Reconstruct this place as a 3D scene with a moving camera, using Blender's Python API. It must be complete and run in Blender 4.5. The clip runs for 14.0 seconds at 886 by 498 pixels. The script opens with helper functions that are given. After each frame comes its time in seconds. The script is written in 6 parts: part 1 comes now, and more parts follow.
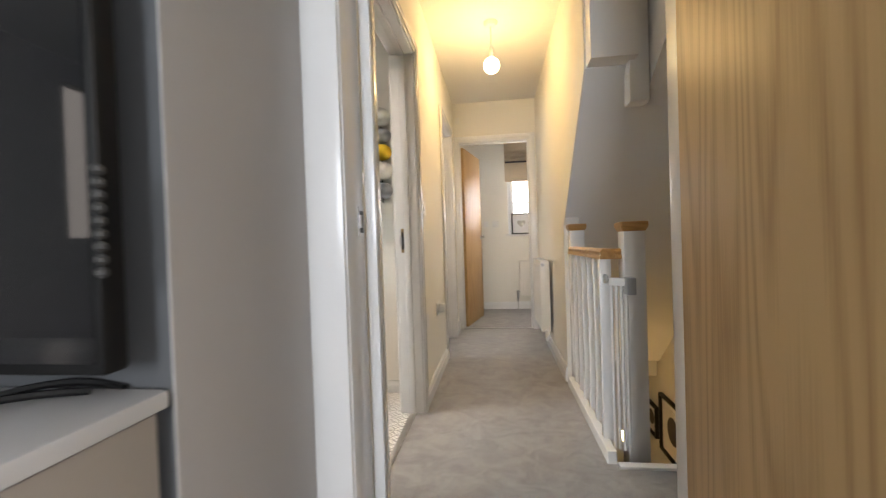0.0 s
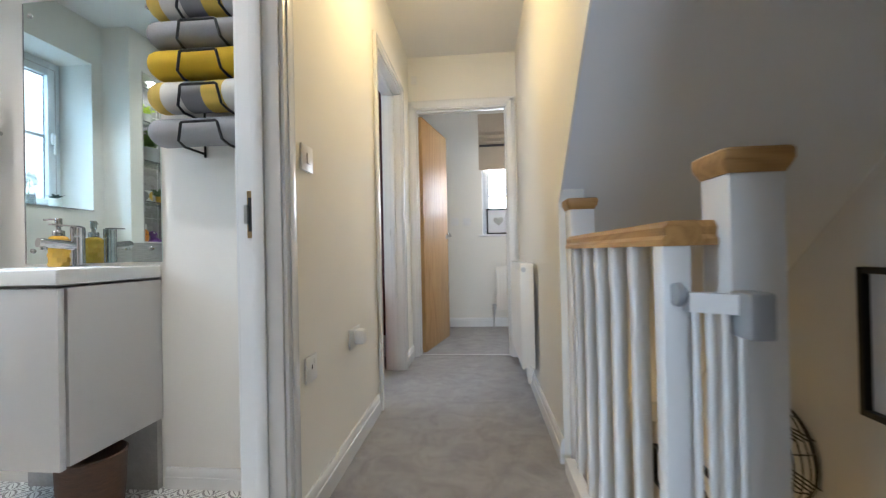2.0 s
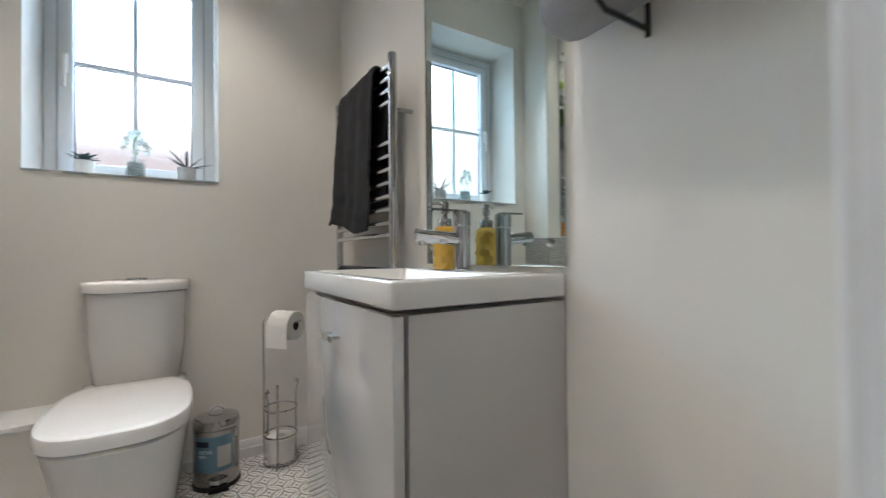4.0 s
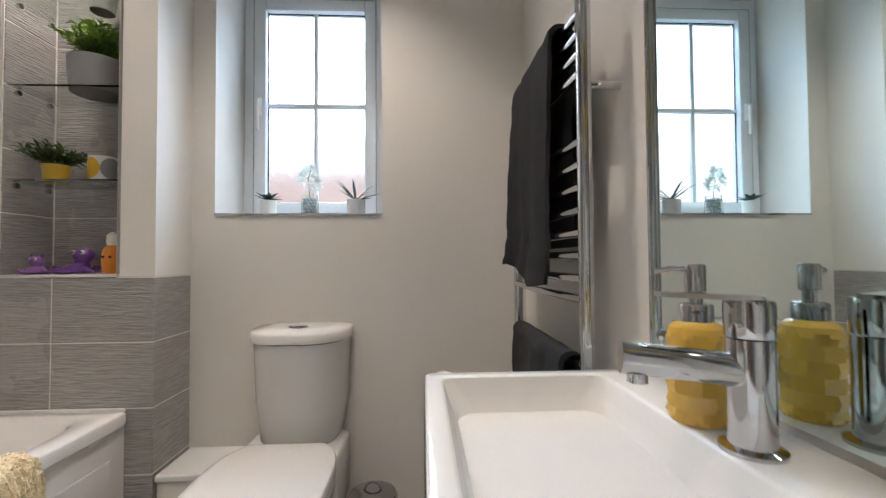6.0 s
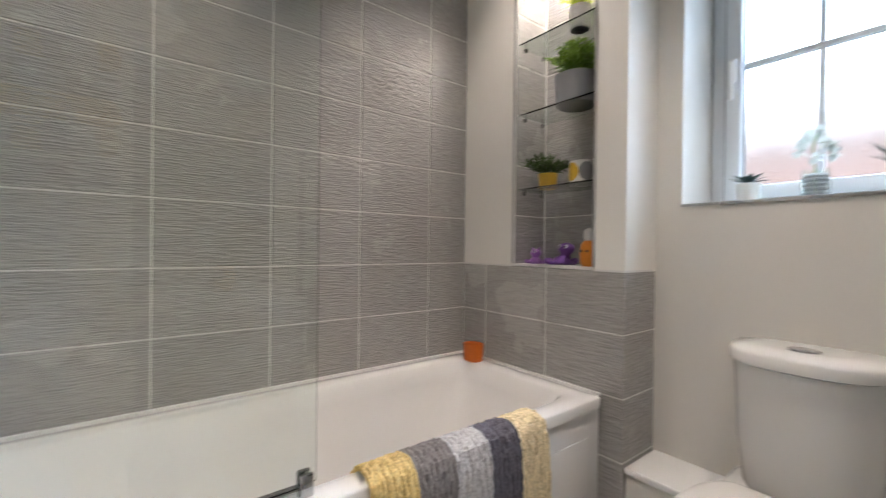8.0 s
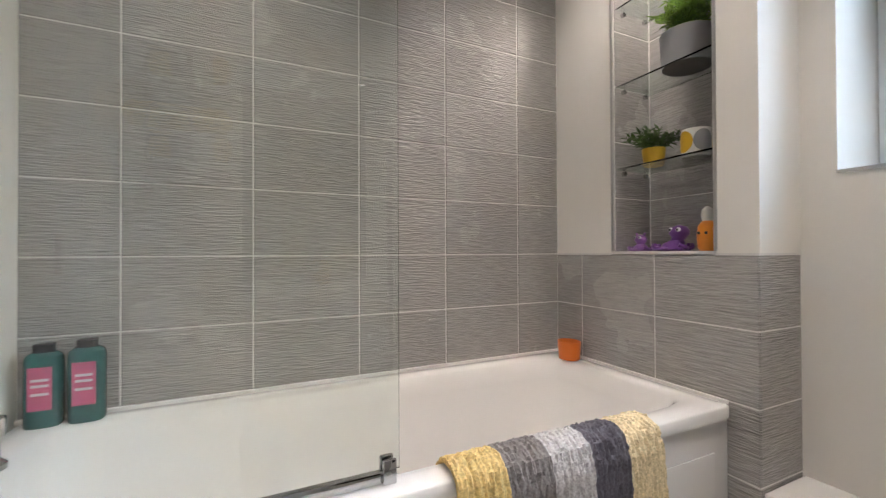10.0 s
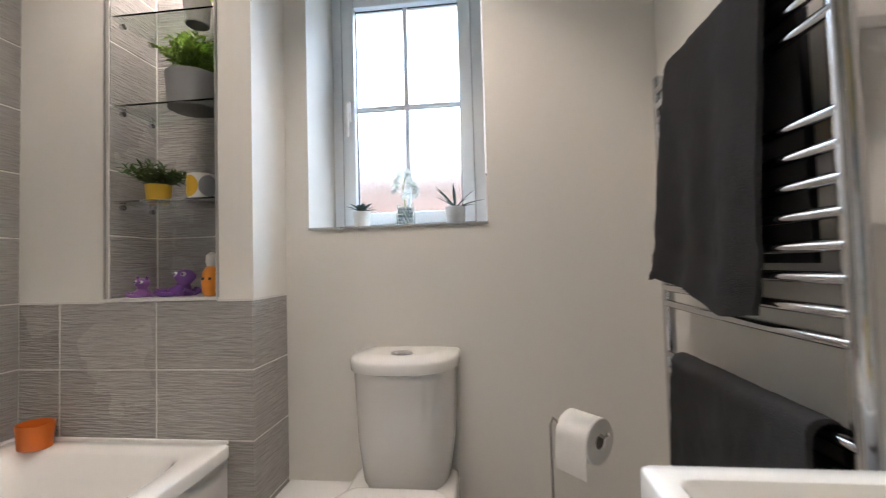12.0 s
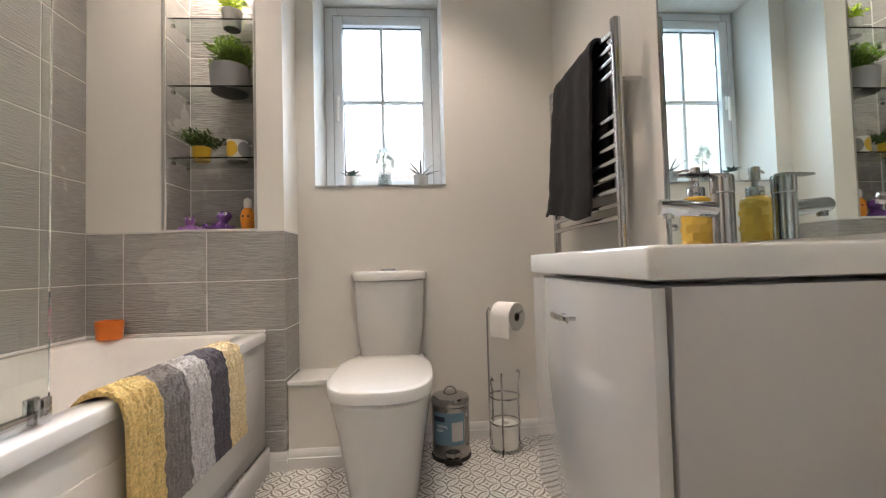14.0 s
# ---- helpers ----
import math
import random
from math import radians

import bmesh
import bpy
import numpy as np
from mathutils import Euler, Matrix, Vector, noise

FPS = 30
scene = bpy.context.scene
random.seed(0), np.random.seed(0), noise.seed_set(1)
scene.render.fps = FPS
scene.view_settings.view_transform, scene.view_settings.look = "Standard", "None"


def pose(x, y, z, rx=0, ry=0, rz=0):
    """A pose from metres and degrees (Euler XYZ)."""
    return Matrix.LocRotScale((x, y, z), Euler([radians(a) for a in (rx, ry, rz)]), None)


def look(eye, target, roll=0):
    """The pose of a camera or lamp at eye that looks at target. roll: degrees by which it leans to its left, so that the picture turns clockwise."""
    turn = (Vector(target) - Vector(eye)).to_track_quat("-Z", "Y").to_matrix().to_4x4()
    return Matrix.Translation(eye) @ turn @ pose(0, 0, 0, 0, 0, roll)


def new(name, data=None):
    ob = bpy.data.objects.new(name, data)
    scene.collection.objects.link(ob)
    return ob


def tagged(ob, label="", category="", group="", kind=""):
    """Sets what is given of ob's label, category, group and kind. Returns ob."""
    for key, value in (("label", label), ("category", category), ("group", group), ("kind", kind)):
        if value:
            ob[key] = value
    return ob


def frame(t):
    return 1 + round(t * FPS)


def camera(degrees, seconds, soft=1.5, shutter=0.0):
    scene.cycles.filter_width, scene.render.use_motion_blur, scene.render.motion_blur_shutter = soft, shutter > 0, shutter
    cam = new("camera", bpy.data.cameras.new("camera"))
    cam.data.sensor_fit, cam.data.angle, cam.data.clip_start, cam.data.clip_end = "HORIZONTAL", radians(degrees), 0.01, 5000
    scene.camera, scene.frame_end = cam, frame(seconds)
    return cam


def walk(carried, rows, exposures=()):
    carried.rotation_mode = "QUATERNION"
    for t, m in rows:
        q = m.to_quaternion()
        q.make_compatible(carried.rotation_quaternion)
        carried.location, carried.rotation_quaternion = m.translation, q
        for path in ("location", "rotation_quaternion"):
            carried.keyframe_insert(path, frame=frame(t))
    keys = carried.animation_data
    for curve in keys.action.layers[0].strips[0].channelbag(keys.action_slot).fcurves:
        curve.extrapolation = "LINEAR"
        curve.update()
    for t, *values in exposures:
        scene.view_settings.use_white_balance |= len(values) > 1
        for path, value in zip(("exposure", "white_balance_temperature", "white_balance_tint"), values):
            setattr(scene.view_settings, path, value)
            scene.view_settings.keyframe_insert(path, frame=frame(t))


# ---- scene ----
cam = camera(94.1, 14.0, soft=1.2, shutter=0.35)
PATH = [
    (0, (0.26, 0.806, 0.963), (0.001, 2.789, 0.934), -1.9),
    (0.5, (0.271, 1.1, 0.922), (0.216, 3.099, 0.901), -1.6),
    (1, (0.317, 1.433, 0.888), (0.315, 3.433, 0.88), -1.4),
    (1.5, (0.36, 1.689, 0.874), (0.341, 3.689, 0.879), -1.3),
    (2, (0.387, 1.959, 0.864), (0.211, 3.951, 0.878), -1.2),
    (2.5, (0.34, 2.251, 0.871), (-0.18, 4.183, 0.89), -1.1),
    (3, (0.191, 2.514, 0.87), (-0.794, 4.254, 0.892), -0.7),
    (3.5, (-0.03, 2.65, 0.862), (-1.427, 4.08, 0.896), -0.5),
    (4, (-0.229, 2.765, 0.878), (-1.93, 3.818, 0.904), -0.6),
    (4.2, (-0.301, 2.801, 0.887), (-2.08, 3.715, 0.912), -0.6),
    (5.25, (-0.575, 2.955, 0.955), (-2.54, 3.326, 0.995), -0.3),
    (6.3, (-0.725, 3.052, 1.058), (-2.724, 3.029, 1.108), 0.0),
    (6.5, (-0.748, 3.062, 1.08), (-2.744, 2.948, 1.128), 0.4),
    (7, (-0.8, 3.024, 1.095), (-2.742, 2.551, 1.153), 0.7),
    (7.5, (-0.836, 2.935, 1.099), (-2.477, 1.792, 1.118), 1.0),
    (8, (-0.769, 2.861, 1.046), (-1.999, 1.284, 1.038), 0.7),
    (8.2, (-0.786, 2.859, 1.037), (-1.827, 1.151, 1.006), 0.1),
    (8.7, (-0.79, 2.84, 1.02), (-1.58, 1.002, 0.99), 0.0),
    (9.25, (-0.8, 2.825, 1.0), (-1.37, 0.908, 0.985), -0.1),
    (9.8, (-0.815, 2.81, 0.985), (-1.6, 0.971, 0.99), -0.2),
    (10.3, (-0.841, 2.797, 0.982), (-1.851, 1.072, 1.017), -0.4),
    (10.5, (-0.907, 2.797, 0.98), (-2.086, 1.183, 1.024), -0.6),
    (11, (-1.005, 2.816, 1.015), (-2.597, 1.608, 1.079), -0.9),
    (11.5, (-0.997, 2.838, 1.065), (-2.889, 2.192, 1.125), -1.4),
    (12, (-0.887, 2.873, 1.065), (-2.874, 2.656, 1.135), -1.6),
    (12.5, (-0.723, 2.803, 1.022), (-2.721, 2.806, 1.102), -1.4),
    (13, (-0.528, 2.774, 0.919), (-2.526, 2.841, 0.994), -1.2),
    (13.5, (-0.394, 2.744, 0.869), (-2.39, 2.842, 0.941), -1.4),
    (14, (-0.289, 2.725, 0.821), (-2.283, 2.86, 0.891), -1.5),
]
EXPOSURES = [(0, 0.2, 7000, 16), (0.5, 0.3, 6550, 15), (1.0, 0.46, 6000, 13), (1.5, 0.4, 5700, 11), (2.3, 0.08, 5700, 12), (3.3, -0.14, 5850, 13), (4.2, -0.32, 6100, 14), (6.3, -0.36, 6350, 18), (7.5, -0.3, 6250, 18), (8.2, -0.26, 6250, 18), (10.3, -0.12, 6250, 18), (11.2, -0.31, 6200, 17), (12.0, -0.23, 6350, 18), (13.0, -0.16, 6650, 18), (14, -0.12, 6750, 19)]
walk(cam, [(t, look(eye, target, roll)) for t, eye, target, roll in PATH], EXPOSURES)

# ---------- world, sun, lamps ----------
world = bpy.data.worlds.new("sky")
scene.world = world
world.use_nodes = True
wn = world.node_tree.nodes
sky = wn.new("ShaderNodeTexSky")
sky.sky_type = "NISHITA"
sky.sun_disc = False
sky.sun_elevation = radians(42)
sky.sun_rotation = radians(117)
sky.air_density, sky.dust_density = 1.0, 6.0
world.node_tree.links.new(sky.outputs[0], wn["Background"].inputs[0])
wn["Background"].inputs[1].default_value = 0.12


def lamp(name, kind, where, power, colour, size=0.1, target=None, size_y=None):
    data = bpy.data.lights.new(name, kind)
    data.energy, data.color = power, colour
    ob = new(name, data)
    if kind == "AREA":
        data.size = size
        if size_y:
            data.shape, data.size_y = "RECTANGLE", size_y
    elif kind == "SUN":
        data.angle = radians(size)
    else:
        data.shadow_soft_size = size
    ob.matrix_world = look(where, target) if target else pose(*where)
    return ob


DAY = (0.78, 0.90, 1.0)
LOUNGE_DAY = (0.77, 0.885, 1.0)
WARM = (1.0, 0.68, 0.27)
SPOT = (1.0, 0.885, 0.745)
lamp("sun", "SUN", (6, -3, 6), 3.0, (1.0, 0.96, 0.9), 15, (0, 0, 0))
lamp("bathroom_window_light", "AREA", (-4.0, 2.57, 2.95), 360, (0.60, 0.83, 1.0), 2.0, (-2.4, 2.57, 1.62))
lamp("far_window_light", "AREA", (0.78, 6.95, 1.55), 36, (0.95, 0.97, 1.0), 0.6, (0.78, 5, 1.3), 0.9)
lamp("lounge_window_light", "AREA", (2.35, -0.6, 1.45), 27, LOUNGE_DAY, 2.2, (-0.3, 1.2, 1.0), 1.3)
# added fill from an unseen south opening, brightens newels, spindles and carpet
lamp("lounge_back_window_light", "AREA", (0.0, -2.72, 1.55), 84, LOUNGE_DAY, 0.8, (0.3, 2, 1.0), 1.2)
# fill lamp added inside the closed bedroom; no window stands there
lamp("bedroom_window_light", "AREA", (-1.9, 4.4, 1.5), 14, DAY, 1.0, (-0.3, 4.6, 1.0), 1.0)
lamp("hall_bulb_light", "POINT", (0.263, 3.73, 2.19), 11, WARM, 0.06)
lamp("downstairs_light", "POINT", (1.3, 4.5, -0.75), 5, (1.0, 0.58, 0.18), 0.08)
for sx, sy, power in ((-1.75, 1.85, 26), (-0.75, 1.85, 28), (-1.75, 2.75, 51), (-0.75, 2.75, 41)):
    sp = lamp("bathroom_spot_light", "SPOT", (sx, sy, 2.47), power, SPOT, 0.03, (sx, sy, 0))
    sp.data.spot_size, sp.data.spot_blend = radians(100), 0.8
sp = lamp("niche_spot_light", "SPOT", (-2.115, 1.89, 2.195), 15, SPOT, 0.02, (-2.115, 1.89, 0))
sp.data.spot_size, sp.data.spot_blend = radians(150), 0.5


# ---------- materials ----------
def material(name, colour, rough=0.5, metal=0.0, vary=0.06, scale=6.0, fine=0.0, fine_scale=120.0, bump=0.0,
             coat=0.0, stretch=(1, 1, 1), piece=0.0, stain=0.0):
    m = bpy.data.materials.new(name)
    m.use_nodes = True
    n, l = m.node_tree.nodes, m.node_tree.links
    p = n["Principled BSDF"]
    p.inputs["Roughness"].default_value = rough
    p.inputs["Metallic"].default_value = metal
    p.inputs["Coat Weight"].default_value = coat
    p.inputs["Coat Roughness"].default_value = 0.06
    tc = n.new("ShaderNodeTexCoord")
    mp = n.new("ShaderNodeMapping")
    mp.inputs["Scale"].default_value = stretch
    geo = n.new("ShaderNodeNewGeometry")
    l.new(geo.outputs["Position"], mp.inputs["Vector"])
    big = n.new("ShaderNodeTexNoise")
    big.inputs["Scale"].default_value = scale
    big.inputs["Detail"].default_value = 4
    small = n.new("ShaderNodeTexNoise")
    small.inputs["Scale"].default_value = fine_scale
    small.inputs["Detail"].default_value = 3
    l.new(mp.outputs[0], big.inputs["Vector"])
    l.new(mp.outputs[0], small.inputs["Vector"])
    mix = n.new("ShaderNodeMix")
    mix.data_type = "RGBA"
    dark = [c * (1 - vary * 1.6) for c in colour]
    light = [min(1, c * (1 + vary)) for c in colour]
    mix.inputs["A"].default_value = (*dark, 1)
    mix.inputs["B"].default_value = (*light, 1)
    l.new(big.outputs["Fac"], mix.inputs["Factor"])
    out = mix.outputs["Result"]
    if fine > 0 or piece > 0:
        hsv = n.new("ShaderNodeHueSaturation")
        val = n.new("ShaderNodeMath")
        val.operation = "MULTIPLY_ADD"
        val.inputs[1].default_value, val.inputs[2].default_value = fine * 2, 1 - fine
        l.new(small.outputs["Fac"], val.inputs[0])
        v = val.outputs[0]
        if piece > 0:
            info = n.new("ShaderNodeObjectInfo")
            add = n.new("ShaderNodeMath")
            add.operation = "MULTIPLY_ADD"
            add.inputs[1].default_value = piece
            l.new(info.outputs["Random"], add.inputs[0])
            l.new(v, add.inputs[2])
            v = add.outputs[0]
        l.new(v, hsv.inputs["Value"])
        l.new(out, hsv.inputs["Color"])
        out = hsv.outputs[0]
    l.new(out, p.inputs["Base Color"])
    if bump > 0:
        b = n.new("ShaderNodeBump")
        b.inputs["Strength"].default_value = min(1, bump)
        b.inputs["Distance"].default_value = 0.002
        l.new(small.outputs["Fac"], b.inputs["Height"])
        l.new(b.outputs[0], p.inputs["Normal"])
    rr = n.new("ShaderNodeMath")
    rr.operation = "MULTIPLY_ADD"
    rr.inputs[1].default_value, rr.inputs[2].default_value = 0.12 * rough, rough * 0.94
    l.new(big.outputs["Fac"], rr.inputs[0])
    l.new(rr.outputs[0], p.inputs["Roughness"])
    return m


def wood(name, light, dark, rough, axis, scale=1.0, coat=0.0):
    """Veneer with long grain and cathedral figure along one axis."""
    m = bpy.data.materials.new(name)
    m.use_nodes = True
    n, l = m.node_tree.nodes, m.node_tree.links
    p = n["Principled BSDF"]
    p.inputs["Roughness"].default_value = rough
    p.inputs["Coat Weight"].default_value = coat
    tc = n.new("ShaderNodeTexCoord")
    mp = n.new("ShaderNodeMapping")
    s = [7.0 * scale] * 3
    s[axis] = 0.55 * scale
    mp.inputs["Scale"].default_value = s
    l.new(tc.outputs["Object"], mp.inputs["Vector"])
    n1 = n.new("ShaderNodeTexNoise")
    n1.inputs["Scale"].default_value, n1.inputs["Detail"].default_value, n1.inputs["Distortion"].default_value = 0.55, 2, 0.4
    l.new(mp.outputs[0], n1.inputs["Vector"])
    mul = n.new("ShaderNodeMath")
    mul.operation = "MULTIPLY"
    mul.inputs[1].default_value = 20
    l.new(n1.outputs["Fac"], mul.inputs[0])
    sn = n.new("ShaderNodeMath")
    sn.operation = "PINGPONG"
    sn.inputs[1].default_value = 0.5
    l.new(mul.outputs[0], sn.inputs[0])
    mp2 = n.new("ShaderNodeMapping")
    s2 = [260.0] * 3
    s2[axis] = 6
    mp2.inputs["Scale"].default_value = s2
    l.new(tc.outputs["Object"], mp2.inputs["Vector"])
    n2 = n.new("ShaderNodeTexNoise")
    n2.inputs["Scale"].default_value, n2.inputs["Detail"].default_value = 1.0, 3
    l.new(mp2.outputs[0], n2.inputs["Vector"])
    add = n.new("ShaderNodeMath")
    add.operation = "MULTIPLY_ADD"
    add.inputs[1].default_value = 0.55
    l.new(n2.outputs["Fac"], add.inputs[0])
    l.new(sn.outputs[0], add.inputs[2])
    ramp = n.new("ShaderNodeValToRGB")
    ramp.color_ramp.elements[0].position, ramp.color_ramp.elements[0].color = 0.12, (*dark, 1)
    ramp.color_ramp.elements[1].position, ramp.color_ramp.elements[1].color = 0.62, (*light, 1)
    l.new(add.outputs[0], ramp.inputs[0])
    l.new(ramp.outputs[0], p.inputs["Base Color"])
    b = n.new("ShaderNodeBump")
    b.inputs["Strength"].default_value, b.inputs["Distance"].default_value = 0.15, 0.001
    l.new(n2.outputs["Fac"], b.inputs["Height"])
    l.new(b.outputs[0], p.inputs["Normal"])
    return m


def glass(name, rough=0.0, tint=(1, 1, 1), ior=1.45):
    m = bpy.data.materials.new(name)
    m.use_nodes = True
    p = m.node_tree.nodes["Principled BSDF"]
    p.inputs["Base Color"].default_value = (*tint, 1)
    p.inputs["Transmission Weight"].default_value = 1
    p.inputs["Roughness"].default_value = rough
    p.inputs["IOR"].default_value = ior
    return m


def emitter(name, colour, strength):
    m = bpy.data.materials.new(name)
    m.use_nodes = True
    p = m.node_tree.nodes["Principled BSDF"]
    p.inputs["Base Color"].default_value = (0.9, 0.9, 0.9, 1)
    p.inputs["Emission Color"].default_value = (*colour, 1)
    p.inputs["Emission Strength"].default_value = strength
    return m


def ripple_tile(name, colour):
    """Grey ceramic with shallow uneven horizontal ripples."""
    m = material(name, colour, 0.27, vary=0.09, scale=3, piece=0.12)
    n, l = m.node_tree.nodes, m.node_tree.links
    p = n["Principled BSDF"]
    geo = n.new("ShaderNodeNewGeometry")
    mp = n.new("ShaderNodeMapping")
    mp.inputs["Scale"].default_value = (17, 17, 215)
    l.new(geo.outputs["Position"], mp.inputs["Vector"])
    ns = n.new("ShaderNodeTexNoise")
    ns.inputs["Scale"].default_value, ns.inputs["Detail"].default_value = 1.0, 2.5
    l.new(mp.outputs[0], ns.inputs["Vector"])
    b = n.new("ShaderNodeBump")
    b.inputs["Strength"].default_value, b.inputs["Distance"].default_value = 1.0, 0.0068
    l.new(ns.outputs["Fac"], b.inputs["Height"])
    l.new(b.outputs[0], p.inputs["Normal"])
    # groove shading put into the colour: darker in the ripple troughs
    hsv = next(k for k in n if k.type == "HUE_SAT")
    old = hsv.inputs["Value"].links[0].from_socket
    groove_shade = n.new("ShaderNodeMapRange")
    groove_shade.inputs["From Min"].default_value, groove_shade.inputs["From Max"].default_value = 0.32, 0.68
    groove_shade.inputs["To Min"].default_value, groove_shade.inputs["To Max"].default_value = 0.86, 1.10
    l.new(ns.outputs["Fac"], groove_shade.inputs["Value"])
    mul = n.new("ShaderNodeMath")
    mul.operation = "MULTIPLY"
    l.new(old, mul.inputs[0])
    l.new(groove_shade.outputs[0], mul.inputs[1])
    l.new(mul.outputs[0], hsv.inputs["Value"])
    return m


def carpet_material():
    m = material("carpet_grey", (0.295, 0.281, 0.268), 0.95, vary=0.14, scale=7.5, fine=0.30, fine_scale=420, bump=1.0)
    p = m.node_tree.nodes["Principled BSDF"]
    p.inputs["Sheen Weight"].default_value = 0.3
    # brushed pile: broad patches with firm borders
    n, l = m.node_tree.nodes, m.node_tree.links
    mix = next(k for k in n if k.bl_idname == "ShaderNodeMix")
    source = mix.inputs["Factor"].links[0].from_node
    source.inputs["Detail"].default_value, source.inputs["Roughness"].default_value, source.inputs["Distortion"].default_value = 9, 0.68, 0.9
    firm = n.new("ShaderNodeMapRange")
    firm.inputs["From Min"].default_value, firm.inputs["From Max"].default_value = 0.36, 0.64
    l.new(source.outputs["Fac"], firm.inputs["Value"])
    l.new(firm.outputs[0], mix.inputs["Factor"])
    return m


def vinyl_material():
    """White sheet with grey leaf outlines round four-pointed stars, and a dot in every star."""
    m = bpy.data.materials.new("patterned_vinyl")
    m.use_nodes = True
    n, l = m.node_tree.nodes, m.node_tree.links
    p = n["Principled BSDF"]
    p.inputs["Roughness"].default_value = 0.35
    S = 0.070
    geo = n.new("ShaderNodeNewGeometry")
    sep = n.new("ShaderNodeSeparateXYZ")
    l.new(geo.outputs["Position"], sep.inputs[0])

    def op(kind, a, b=None, c=None):
        k = n.new("ShaderNodeMath")
        k.operation = kind
        for i, v in enumerate((a, b, c)):
            if v is None:
                continue
            if isinstance(v, (int, float)):
                k.inputs[i].default_value = v
            else:
                l.new(v, k.inputs[i])
        return k.outputs[0]
    # the lattice lies at 45 degrees
    ax = op("MULTIPLY", op("ADD", sep.outputs[0], sep.outputs[1]), 0.7071 / S)
    ay = op("MULTIPLY", op("SUBTRACT", sep.outputs[0], sep.outputs[1]), 0.7071 / S)
    u = op("SUBTRACT", op("FRACT", ax), 0.5)
    v = op("SUBTRACT", op("FRACT", ay), 0.5)
    au, av = op("ABSOLUTE", u), op("ABSOLUTE", v)
    # leaf: between two arcs from corner to corner along each cell side
    hi, lo = op("MAXIMUM", au, av), op("MINIMUM", au, av)
    # distance from the middle of the cell side
    side = op("SUBTRACT", 0.5, hi)
    width = op("MULTIPLY", op("SUBTRACT", 0.25, op("MULTIPLY", lo, lo)), 0.95)
    edge = op("ABSOLUTE", op("SUBTRACT", side, width))
    line = op("LESS_THAN", edge, op("MULTIPLY_ADD", width, 0.17, 0.016))
    vein = op("LESS_THAN", side, 0.02)
    vein = op("MULTIPLY", vein, op("LESS_THAN", lo, 0.3))
    dot = op("LESS_THAN", op("ADD", op("MULTIPLY", u, u), op("MULTIPLY", v, v)), 0.008)
    ink = op("MAXIMUM", op("MAXIMUM", line, dot), vein)
    wear = n.new("ShaderNodeTexNoise")
    wear.inputs["Scale"].default_value, wear.inputs["Detail"].default_value = 70, 4
    ink = op("MULTIPLY", ink, op("MULTIPLY_ADD", wear.outputs["Fac"], 0.7, 0.55))
    mix = n.new("ShaderNodeMix")
    mix.data_type = "RGBA"
    mix.inputs["A"].default_value = (0.82, 0.81, 0.78, 1)
    mix.inputs["B"].default_value = (0.22, 0.205, 0.195, 1)
    l.new(ink, mix.inputs["Factor"])
    l.new(mix.outputs["Result"], p.inputs["Base Color"])
    return m


def striped(name, colours, axis, width, start, bump_scale=160.0, bump=1.0, rough=0.95, fine=0.3):
    """Woven cloth in broad stripes."""
    m = material(name, (0.5, 0.5, 0.5), rough, fine=fine, fine_scale=bump_scale, bump=bump)
    n, l = m.node_tree.nodes, m.node_tree.links
    geo = n.new("ShaderNodeNewGeometry")
    sep = n.new("ShaderNodeSeparateXYZ")
    l.new(geo.outputs["Position"], sep.inputs[0])
    f = n.new("ShaderNodeMapRange")
    f.inputs["From Min"].default_value, f.inputs["From Max"].default_value = start, start + width * len(colours)
    l.new(sep.outputs[axis], f.inputs["Value"])
    ramp = n.new("ShaderNodeValToRGB")
    ramp.color_ramp.interpolation = "CONSTANT"
    while len(ramp.color_ramp.elements) < len(colours):
        ramp.color_ramp.elements.new(1.0)
    for i, c in enumerate(colours):
        ramp.color_ramp.elements[i].position = i / len(colours)
        ramp.color_ramp.elements[i].color = (*c, 1)
    l.new(f.outputs[0], ramp.inputs[0])
    for k in n:
        if k.type == "HUE_SAT":
            l.new(ramp.outputs[0], k.inputs["Color"])
    return m


def leafy(name, colour):
    m = material(name, colour, 0.5, vary=0.25, scale=40, fine=0.2)
    n, l = m.node_tree.nodes, m.node_tree.links
    geo = n.new("ShaderNodeNewGeometry")
    k = n.new("ShaderNodeMath")
    k.operation = "MULTIPLY_ADD"
    k.inputs[1].default_value, k.inputs[2].default_value = 1.3, 0.35
    l.new(geo.outputs["Random Per Island"], k.inputs[0])
    for h in n:
        if h.type == "HUE_SAT":
            l.new(k.outputs[0], h.inputs["Value"])
    p = n["Principled BSDF"]
    tl_ = n.new("ShaderNodeBsdfTranslucent")
    tl_.inputs[0].default_value = (*[min(1, c * 1.6) for c in colour], 1)
    ms = n.new("ShaderNodeMixShader")
    ms.inputs[0].default_value = 0.3
    l.new(p.outputs[0], ms.inputs[1])
    l.new(tl_.outputs[0], ms.inputs[2])
    l.new(ms.outputs[0], n["Material Output"].inputs["Surface"])
    return m


